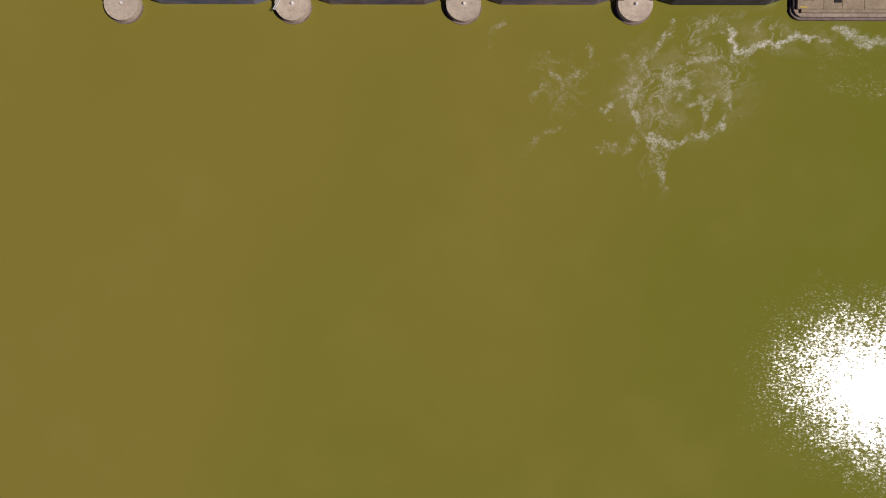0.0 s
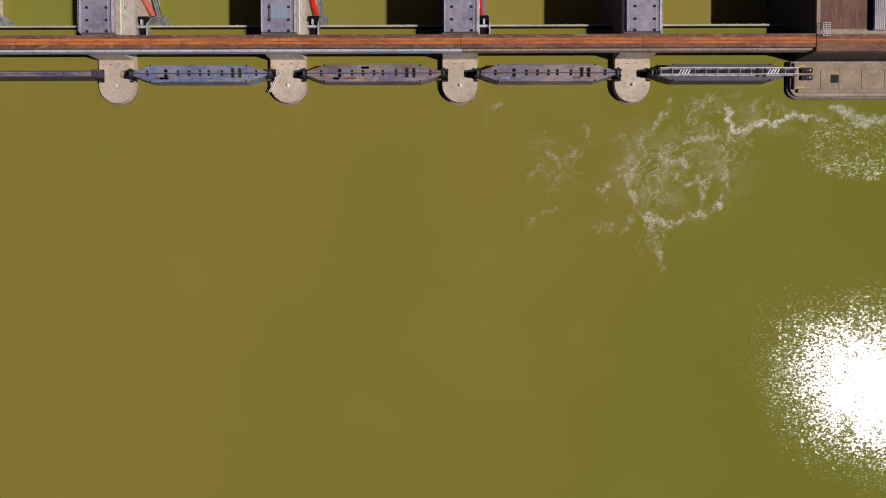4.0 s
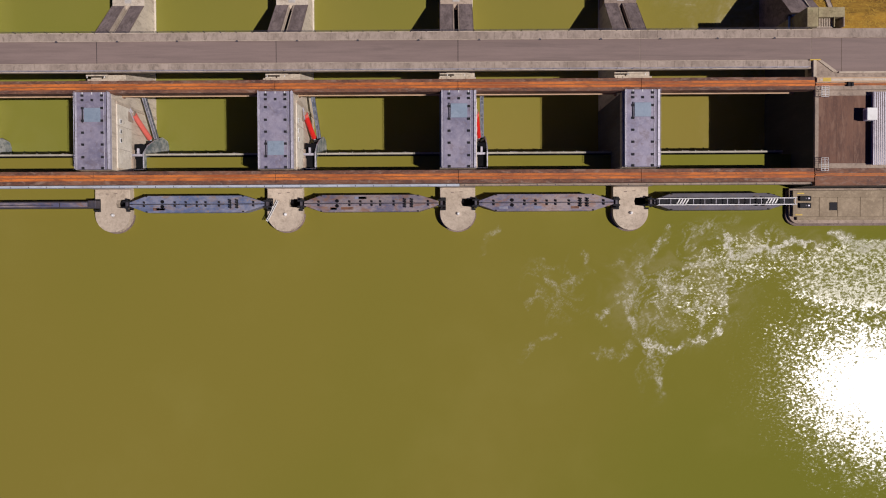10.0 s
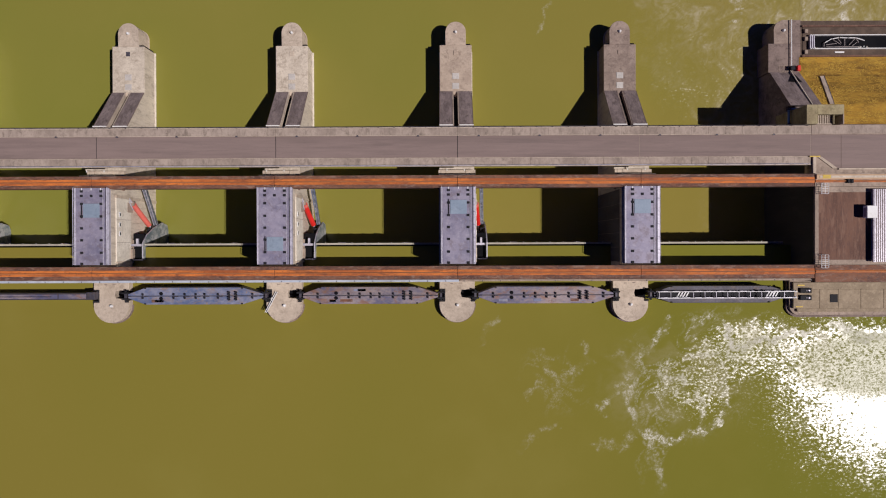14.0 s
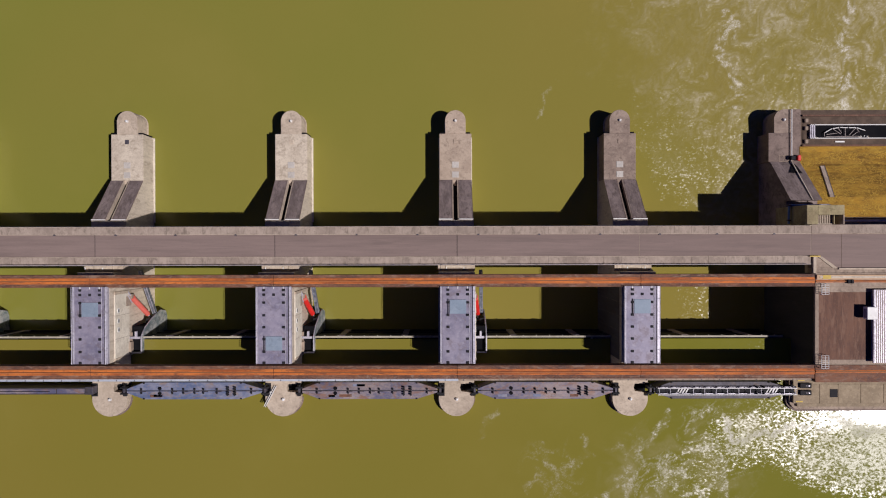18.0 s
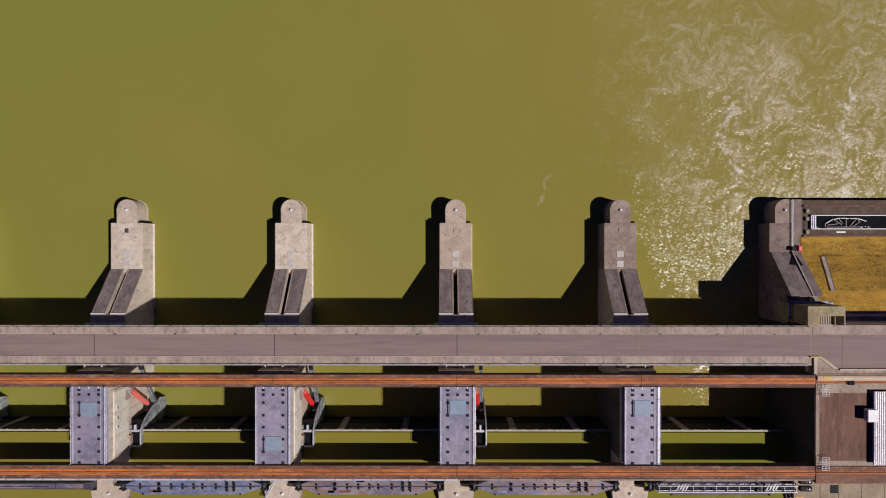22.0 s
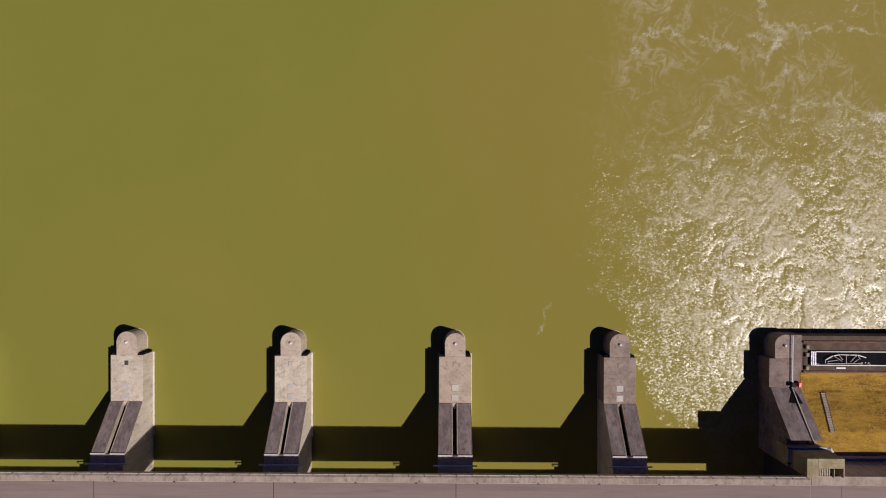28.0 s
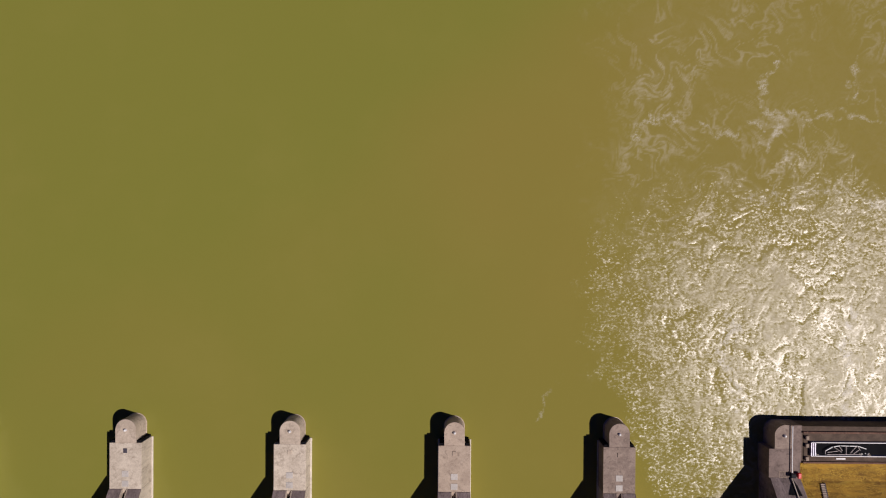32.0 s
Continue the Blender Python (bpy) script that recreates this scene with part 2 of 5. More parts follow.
def water(name, green, brown, ripple, lean, coat_rough, chop, bias):
    """Murky green-brown river. The sheet carries three fields of its own: foam (froth lying on the water), turbid (pale stirred-up
    water) and rough (how choppy it is). The clear surface is a coat over the turbid body."""
    g = Graph(name)

    def field(key):
        n = g.tree.nodes.new("ShaderNodeAttribute")
        n.attribute_name = key
        return n.outputs["Fac"]

    foam, turbid, rough = field("foam"), field("turbid"), field("rough")
    x, y, z = g.axes()
    drift = g.noise(0.011, 3, 0.5)
    across = g.math("ADD", g.math("MULTIPLY", x, bias), g.math("MULTIPLY", g.math("SUBTRACT", drift, 0.5), 1.7))
    across = g.math("SUBTRACT", across, g.ramp(g.math("SUBTRACT", y, g.math("MULTIPLY", x, 0.5)), 70.0, 120.0, 0.0, 0.9))
    c = g.mix(g.ramp(across, -0.60, 0.45), green, brown)
    c = g.mix(g.math("MULTIPLY", g.ramp(g.noise(0.05, 4, 0.6), 0.45, 0.8), 0.22), c, (0.27, 0.235, 0.055))
    silt = g.noise(0.9, 6, 0.7)
    c = g.mix(g.math("MULTIPLY", turbid, g.ramp(silt, 0.30, 0.62, 0.45, 1.05), True), c, (0.40, 0.35, 0.21))
    bubbles = g.noise(3.4, 5, 0.8)
    froth = g.math("MULTIPLY", foam, g.ramp(bubbles, 0.40, 0.60, 0.12, 1.0), True)
    c = g.mix(froth, c, (0.80, 0.775, 0.70))
    # wavelets: short crests that lie across the wind, on longer ones
    s = g.tree.nodes.new("ShaderNodeSeparateColor")
    g.link(g.noise(2.1, 3.0, 0.66, g.scaled(0.9, 1.2, 1.0), 0.3, True), s.inputs[0])
    w = g.tree.nodes.new("ShaderNodeSeparateColor")
    g.link(g.noise(0.30, 2, 0.5, g.plus(g.where, (7.0, 3.0, 0.0)), 0.3, True), w.inputs[0])
    tilt = g.math("ADD", ripple, rough)
    gust = g.ramp(g.noise(0.07, 3, 0.6, g.plus(g.where, (50.0, 20.0, 0.0))), 0.35, 0.65, 0.85, 1.15)
    tilt = g.math("MULTIPLY", tilt, gust)

    def slope(i, mean):
        a = g.ramp(s.outputs[i], 0.30, 0.70, -0.5, 0.5)
        b = g.math("MULTIPLY", g.math("SUBTRACT", w.outputs[i], 0.5), 0.65)
        return g.math("ADD", g.math("MULTIPLY", g.math("ADD", a, b), tilt), mean)

    n = g.tree.nodes.new("ShaderNodeCombineXYZ")
    g.link(slope(0, lean[0]), n.inputs[0]), g.link(slope(1, lean[1]), n.inputs[1])
    geo = g.tree.nodes.new("ShaderNodeNewGeometry")
    unit = g.tree.nodes.new("ShaderNodeVectorMath")
    unit.operation = "NORMALIZE"
    g.link(g.plus(geo.outputs["Normal"], n.outputs[0]), unit.inputs[0])
    # the clear surface: a thin gloss over the body of the water
    gloss = g.tree.nodes.new("ShaderNodeBsdfGlossy")
    gloss.distribution = "BECKMANN"
    edge = g.tree.nodes.new("ShaderNodeFresnel")
    edge.inputs["IOR"].default_value = 1.33
    g.link(unit.outputs[0], gloss.inputs["Normal"]), g.link(unit.outputs[0], edge.inputs["Normal"])
    g.link(g.math("ADD", coat_rough, g.math("ADD", g.math("MULTIPLY", g.math("MAXIMUM", froth, g.math("MULTIPLY", turbid, 0.65)), 0.25), g.math("MULTIPLY", rough, chop))), gloss.inputs["Roughness"])
    both = g.tree.nodes.new("ShaderNodeMixShader")
    g.link(edge.outputs[0], both.inputs[0]), g.link(g.bsdf.outputs[0], both.inputs[1]), g.link(gloss.outputs[0], both.inputs[2])
    g.link(both.outputs[0], g.tree.nodes["Material Output"].inputs["Surface"])
    return g.done(c, 0.9, 0.0, 0.0)


M["water_up"] = water("river_headwater", (0.168, 0.173, 0.021), (0.222, 0.185, 0.032), 0.052, (-0.012, 0.026), 0.162, 0.9, -0.0075)
M["water_down"] = water("river_tailwater", (0.206, 0.204, 0.036), (0.250, 0.201, 0.043), 0.06, (0.0, 0.012), 0.168, 0.9, 0.007)


# ---- shaping ----
def part(name, bm, material, parent, label=""):
    me = bpy.data.meshes.new(name)
    bmesh.ops.recalc_face_normals(bm, faces=bm.faces)
    bm.to_mesh(me)
    bm.free()
    me.materials.append(M[material])
    ob = new(name, me)
    ob.parent = parent
    if label:
        ob["label"] = label
    return ob


def thing(name, x, y, z, label, category, group="", kind=""):
    ob = new(name)
    ob.location = (x, y, z)
    return tagged(ob, label, category, group, kind)


def block(bm, x0, x1, y0, y1, z0, z1, bevel=0.0):
    m = Matrix.LocRotScale(((x0 + x1) / 2, (y0 + y1) / 2, (z0 + z1) / 2), None, (x1 - x0, y1 - y0, z1 - z0))
    made = bmesh.ops.create_cube(bm, size=1, matrix=m)["verts"]
    if bevel:
        edges = list({e for v in made for e in v.link_edges})
        bmesh.ops.bevel(bm, geom=edges, offset=bevel, segments=1, affect="EDGES")
    return bm


def slab(x0, x1, y0, y1, z0, z1, bevel=0.0):
    return block(bmesh.new(), x0, x1, y0, y1, z0, z1, bevel)


def prism(points, z0, z1, bevel=0.0, bm=None):
    """An upright prism over a plan of (x, y) points."""
    bm = bm or bmesh.new()
    low = [bm.verts.new((x, y, z0)) for x, y in points]
    top = [bm.verts.new((x, y, z1)) for x, y in points]
    n = len(points)
    bm.faces.new(low[::-1])
    roof = bm.faces.new(top)
    for i in range(n):
        bm.faces.new((low[i], low[(i + 1) % n], top[(i + 1) % n], top[i]))
    if bevel:
        bmesh.ops.bevel(bm, geom=list(roof.edges), offset=bevel, segments=1, affect="EDGES")
    return bm


def profile(points, x0, x1, bm=None):
    """A prism along x over a side view of (y, z) points."""
    bm = bm or bmesh.new()
    a = [bm.verts.new((x0, y, z)) for y, z in points]
    b = [bm.verts.new((x1, y, z)) for y, z in points]
    n = len(points)
    bm.faces.new(a[::-1])
    bm.faces.new(b)
    for i in range(n):
        bm.faces.new((a[i], a[(i + 1) % n], b[(i + 1) % n], b[i]))
    return bm


def bar(a, b, r, r2=None, sides=10, bm=None):
    """A round or four-sided bar from a to b."""
    bm = bm or bmesh.new()
    a, b = Vector(a), Vector(b)
    d = b - a
    m = Matrix.Translation((a + b) / 2) @ d.to_track_quat("Z", "Y").to_matrix().to_4x4()
    bmesh.ops.create_cone(bm, cap_ends=True, segments=sides, radius1=r, radius2=r if r2 is None else r2, depth=d.length, matrix=m)
    return bm


def beam(a, b, w, h, bm=None):
    """A rectangular beam from a to b, w across and h deep."""
    bm = bm or bmesh.new()
    a, b = Vector(a), Vector(b)
    d = b - a
    m = Matrix.Translation((a + b) / 2) @ d.to_track_quat("Y", "Z").to_matrix().to_4x4() @ Matrix.Diagonal((w, d.length, h, 1))
    bmesh.ops.create_cube(bm, size=1, matrix=m)
    return bm


def arc(cx, cy, r, a0, a1, n):
    return [(cx + r * math.cos(radians(a0 + (a1 - a0) * i / n)), cy + r * math.sin(radians(a0 + (a1 - a0) * i / n))) for i in range(n + 1)]


def dome(x, y, z, r, material, parent, name="marker_lamp", label=""):
    bm = bar((x, y, z), (x, y, z + 0.25), r * 1.15, r, 14)
    bmesh.ops.create_uvsphere(bm, u_segments=14, v_segments=8, radius=r, matrix=Matrix.Translation((x, y, z + 0.25)))
    return part(name, bm, material, parent, label)


# ---- water and the closing walls ----
def hashed(ix, iy, seed):
    h = (ix * 374761393 + iy * 668265263 + seed * 974634777) & 0xFFFFFFFF
    h = ((h ^ (h >> 13)) * 1274126177) & 0xFFFFFFFF
    return (h ^ (h >> 16)) & 0xFFFFFFFF


def swell(x, y, seed):
    """Smooth gradient noise over the plane, about -0.7 to 0.7."""
    fx, fy = np.floor(x), np.floor(y)
    ix, iy, dx, dy = fx.astype(np.int64), fy.astype(np.int64), x - fx, y - fy
    u, v = dx * dx * dx * (dx * (dx * 6 - 15) + 10), dy * dy * dy * (dy * (dy * 6 - 15) + 10)

    def corner(a, b):
        t = hashed(ix + a, iy + b, seed) * (2 * math.pi / 4294967296.0)
        return np.cos(t) * (dx - a) + np.sin(t) * (dy - b)

    low = corner(0, 0) * (1 - u) + corner(1, 0) * u
    return low * (1 - v) + (corner(0, 1) * (1 - u) + corner(1, 1) * u) * v


def layers(x, y, seed, octaves, fall=0.55):
    total, k = 0.0, 1.0
    for i in range(octaves):
        total = total + k * swell(x * 2.0**i, y * 2.0**i, seed + i)
        k *= fall
    return total


def ease(v, lo, hi):
    t = np.clip((v - lo) / (hi - lo), 0, 1)
    return t * t * (3 - 2 * t)


def carried_along(x, y, size, seed, steps, reach):
    """Where the water at (x, y) came from in a field of eddies of that size, with smaller ones in them."""
    for i in range(steps):
        vx = vy = 0.0
        for k, (s, a) in enumerate(((size, 1.0), (size * 0.45, 0.7))):
            e = 0.15 * s
            px, py = x / s, y / s
            vy = vy + a * (swell(px + e / s, py, seed + k) - swell(px - e / s, py, seed + k))
            vx = vx - a * (swell(px, py + e / s, seed + k) - swell(px, py - e / s, seed + k))
        x, y = x - vx * reach / steps, y - vy * reach / steps
    return x, y


def spot(x, y, cx, cy, hx, hy, soft=0.4):
    return ease(np.hypot((x - cx) / hx, (y - cy) / hy), 1.0, soft)


def stroke(x, y, width, strength, *points):
    """A line of foam along points, ragged at its edges."""
    best = np.full(x.shape, 1e9)
    for (ax, ay), (bx, by) in zip(points, points[1:]):
        lx, ly = bx - ax, by - ay
        f = np.clip(((x - ax) * lx + (y - ay) * ly) / (lx * lx + ly * ly), 0, 1)
        best = np.minimum(best, np.hypot(x - ax - f * lx, y - ay - f * ly))
    return strength * ease(best, width, 0.25 * width)


def headwater(x, y):
    """Foam drawn out by eddies in front of the last two bays, and choppy water by the quay."""
    wx = x + 1.3 * layers(x * 0.22, y * 0.22, 11, 2) + 0.9 * layers(x * 0.9, y * 0.9, 14, 3)
    wy = y + 1.3 * layers(x * 0.22, y * 0.22, 21, 2) + 0.9 * layers(x * 0.9, y * 0.9, 24, 3)
    broken = ease(layers(x * 0.35, y * 0.35, 31, 5, 0.75), -0.20, 0.45)
    # the bright crest off the quay
    crest = stroke(wx, wy, 0.85, 1.0, (49.1, -30.8), (50.1, -32.9), (51.8, -33.6), (53.8, -32.6), (56.5, -32.2), (59.3, -31.9), (62.7, -31.5))
    crest = np.maximum(crest, stroke(wx, wy, 0.5, 0.8, (62.7, -31.5), (65.1, -31.0), (66.8, -31.9)))
    crest = np.maximum(crest, stroke(wx, wy, 1.2, 0.7, (68.1, -29.6), (70.2, -30.8), (73.6, -32.4), (78, -31.6), (84, -31.0)))
    # threads: a streak from the pier, a great ring and its arms
    lines = stroke(wx, wy, 0.8, 0.75, (39.1, -28.7), (38.1, -31.5), (35.7, -33.2), (34.3, -35.2))
    for row in (
        (0.9, 0.55, (30.6, -34.9), (32.0, -36.6), (31.6, -39.3), (29.9, -42.0), (27.5, -44.8)),
        (0.9, 0.55, (31.6, -42.0), (33.0, -45.1), (33.7, -48.9), (30.7, -51.0), (26.9, -50.6)),
        (0.9, 0.65, (33.7, -47.9), (36.1, -49.3), (39.6, -50.2), (44.4, -49.3), (47.5, -47.2), (48.8, -44.2)),
        (1.2, 0.50, (48.8, -44.2), (48.4, -40.0), (45.7, -39.0), (42.2, -40.0), (38.8, -39.0), (36.1, -38.6)),
        (1.1, 0.55, (38.8, -40.7), (42.3, -42.8), (45.7, -42.1), (45.0, -45.2)),
        (0.8, 0.60, (43.9, -30.1), (45.2, -28.4), (46.9, -28.4), (48.5, -29.5)),
        (1.0, 0.50, (42.2, -35.9), (44.3, -34.9), (47.7, -34.6), (52.5, -35.6)),
        (0.9, 0.50, (34.3, -35.2), (33.3, -38.6), (32.0, -42.1)),
        (0.9, 0.50, (36.1, -49.3), (36.2, -52.4), (37.0, -56.0), (37.8, -58.5)),
    ):
        lines = np.maximum(lines, stroke(wx, wy, *row))
    for row in (
        (0.9, 0.35, (16.2, -34.8), (18.3, -37.9), (19.6, -40.0), (19.6, -42.7)),
        (0.9, 0.38, (23.7, -33.8), (25.4, -36.2), (21.0, -38.6)),
        (0.8, 0.28, (14.1, -42.3), (16.9, -39.9)),
        (0.7, 0.25, (13.1, -52.0), (14.8, -49.6), (19.0, -47.5)),
        (0.7, 0.25, (6.6, -33.0), (7.6, -30.3), (9.0, -28.6)),
    ):
        lines = np.maximum(lines, stroke(wx, wy, *row))
    sx, sy = carried_along(x, y, 8.0, 41, 6, 6.0)
    thread = 1 - np.abs(layers(sx * 0.26, sy * 0.26, 45, 5, 0.7)) * 2.4
    thread = ease(thread, 0.45, 1.0) * ease(layers(sx * 0.12, sy * 0.12, 49, 3), -0.12, 0.30)
    where = np.maximum(0.42 * spot(x, y, 41, -39, 16, 13), 0.45 * spot(x, y, 49, -31.5, 14, 5.5, 0.5))
    where = np.maximum(where, np.maximum(0.20 * spot(x, y, 20, -39, 9, 8), 0.34 * spot(x, y, 36.5, -54, 4, 7)))
    foam = np.maximum(crest * (0.55 + 0.45 * broken), np.maximum(lines * (0.1 + 0.9 * broken), thread * where)) * 0.85
    turbid = 0.22 * np.maximum(spot(x, y, 40, -40, 17, 12), spot(x, y, 60, -31.5, 24, 4.0)) * ease(layers(sx * 0.15, sy * 0.15, 52, 4), -0.2, 0.4)
    rough = 0.15 * spot(x, y, 74, -37.0, 18, 7.5, 0.55) + 0.12 * spot(x, y, 52, -34, 11, 6, 0.3) + 0.08 * spot(x, y, 43, -41, 9, 9, 0.3)
    return 0.0 * x, foam, turbid, rough + 0.15 * foam


def tailwater(x, y):
    """Boiling water below the power station: eddies and silt near the bank, thinning into drifting threads."""
    edge = 9.0 * layers(x * 0.06, y * 0.06, 61, 4)
    ragged = 7.0 * layers(x * 0.13, y * 0.13, 65, 5, 0.65)
    shore = x - 25.5 - 0.42 * np.maximum(0.0, 45.0 - y)
    side = ease(shore + 1.4 * ragged, 0.0, 26.0)
    near = side * ease(y + 1.4 * edge, 86, 48)
    far = ease(shore + ragged, 0.0, 14.0) * ease(y - edge, 124, 88) * ease(y + 0.4 * edge, 12, 30)
    sx, sy = carried_along(x, y, 9.0, 71, 8, 9.0)
    body = layers(sx * 0.09, sy * 0.09, 75, 6, 0.70)
    curl = 1 - np.abs(layers(sx * 0.17, sy * 0.17, 81, 5, 0.68)) * 2.2
    fine = layers(sx * 0.9, sy * 0.9, 111, 4, 0.7)

    def threads(f, seed, width):
        return ease(1 - np.abs(layers(sx * f, sy * f * 1.3, seed, 5, 0.62)) * width, 0.15, 1.0)

    # feathery threads of three widths, drawn out along the eddies, and two smooth upwellings among them
    web = np.clip(0.55 * threads(0.11, 85, 5.0) + 0.45 * threads(0.27, 188, 4.0) + 0.30 * threads(0.7, 288, 3.5) + 0.08 * fine, 0, 1)
    cloud = ease(body + 0.3 * curl, -0.15, 0.70)
    wells = np.maximum(spot(x + 0.4 * ragged, y, 64.5, 33, 4.5, 5.5, 0.5), spot(x + 0.4 * ragged, y, 79.5, 31, 4.0, 5.5, 0.5))
    turbid = near * (0.08 + 0.26 * cloud + 0.80 * web * (0.30 + 0.70 * cloud)) * (1 - 0.5 * wells)
    cells = np.maximum(threads(0.05, 488, 11.0), 0.8 * threads(0.09, 388, 9.0))
    turbid = np.maximum(turbid, far * (0.08 + 0.62 * cells * ease(layers(x * 0.06, y * 0.06, 88, 3), -0.40, 0.15) + 0.16 * web * ease(body, 0.0, 0.5)))
    boil = np.maximum(spot(x, y, 70, 32, 22, 18, 0.3), 0.7 * spot(x, y, 54, 38, 9, 16, 0.3))
    foam = boil * ease(curl + 0.35 * fine, 0.70, 1.1) * ease(body, -0.2, 0.3) * 0.42 * (1 - wells)
    wx = x + 3.5 * layers(x * 0.16, y * 0.16, 91, 5, 0.65)
    wy = y + 3.5 * layers(x * 0.16, y * 0.16, 95, 5, 0.65)
    foam = np.maximum(foam, stroke(wx, wy, 1.3, 0.75, (76.5, 45), (75.2, 38), (75.8, 31), (75.2, 26)) * ease(curl, 0.1, 0.8))
    foam = np.maximum(foam, stroke(wx, wy, 1.0, 0.55, (53.5, 44), (52.8, 38), (55.5, 33), (54.0, 28)) * ease(curl, 0.2, 0.8))
    lines = stroke(wx, wy, 0.8, 0.40, (60.5, 92), (59.8, 86), (60.5, 81), (61.5, 74))
    for row in (
        (0.8, 0.35, (34.9, 79), (40.5, 82), (48.2, 79.6), (53.9, 80.2), (60.5, 81)),
        (0.8, 0.40, (60.5, 81), (69, 82.1), (74.7, 82.6), (81.4, 80.3), (88, 82)),
        (0.8, 0.35, (76.5, 93), (75.4, 87), (74.7, 82.6)),
        (0.9, 0.40, (57, 66), (66.4, 67.9), (76.9, 67.5), (81.6, 66.1), (88, 67)),
        (0.8, 0.28, (18.0, 25.5), (19.3, 28.5), (21.0, 30.0)),
    ):
        lines = np.maximum(lines, stroke(wx, wy, *row))
    foam = np.maximum(foam, lines * ease(layers(x * 0.3, y * 0.3, 98, 4, 0.7), -0.35, 0.3))
    chop = ease(shore + 0.7 * ragged, -4.0, 3.0) * ease(y + 1.2 * edge, 84, 54) 
    chop = np.maximum(chop, 0.30 * ease(shore + 1.5 * ragged, -13.0, -3.0) * ease(y + edge, 78, 52))
    rough = 0.165 * np.maximum(chop * ease(y, 2, 10) * (0.5 + 0.5 * ease(curl + 0.4 * fine, 0.1, 0.9)), 0.22 * spot(x, y, 50, -6, 14, 14, 0.3))
    height = near * (0.035 * curl + 0.08 * body + 0.012 * fine) + 0.03 * chop * layers(x * 0.5, y * 0.6, 105, 2, 0.5)
    return height, foam, turbid, rough


def sheet(name, material, z, y0, y1, fine_x, fine_y, step, fields, label):
    """One sheet of water that reaches the horizon, finely divided where it is foaming or rough."""
    fx, fy = np.arange(fine_x[0], fine_x[1] + step / 2, step), np.arange(fine_y[0], fine_y[1] + step / 2, step)
    xs = np.concatenate(([-1500.0, -300.0, -120.0], fx, [120.0, 300.0, 1500.0]))
    ys = np.concatenate(([v for v in (y0, -400.0, -150.0) if y0 <= v < fy[0] - 1], fy, [v for v in (150.0, 400.0, y1) if fy[-1] + 1 < v <= y1]))
    gx, gy = np.meshgrid(xs, ys)
    inner = (gx >= fx[0]) & (gx <= fx[-1]) & (gy >= fy[0]) & (gy <= fy[-1])
    height, *values = fields(gx, gy)
    border = np.minimum.reduce([gx - fx[0], fx[-1] - gx, gy - fy[0], fy[-1] - gy])
    fade = np.where(inner, ease(border, 0.0, 3.0), 0.0)
    nx, ny = len(xs), len(ys)
    i = (np.arange(nx - 1)[None, :] + nx * np.arange(ny - 1)[:, None]).ravel()
    quads = np.stack((i, i + 1, i + 1 + nx, i + nx), 1)
    me = bpy.data.meshes.new(name)
    me.from_pydata(np.stack((gx.ravel(), gy.ravel(), (z + height * fade).ravel()), 1), [], quads)
    me.polygons.foreach_set("use_smooth", np.ones(len(quads), bool))
    for key, v in zip(("foam", "turbid", "rough"), values):
        me.attributes.new(key, "FLOAT", "POINT").data.foreach_set("value", np.clip(v * fade, 0, 1).astype(np.float32).ravel())
    me.materials.append(M[material])
    return tagged(new(name, me), label, "water", kind="structure")


sheet("water_upstream", "water_up", ZU, -2500.0, -15.9, (3.0, 90.0), (-66.0, -22.0), 0.2, headwater, "murky olive-brown river water with drifting foam above the weir")
sheet("water_downstream", "water_down", ZD, -16.4, 2500.0, (12.0, 91.0), (-16.2, 110.0), 0.25, tailwater, "murky olive-brown tailwater, boiling and pale near the bank")
tagged(part("wall_west", profile([(-22, -4), (-22, 16), (4, 16), (4, -4)], -170, -118.2), "concrete", None), "plain pale concrete bank wall of the weir", "wall", kind="structure")


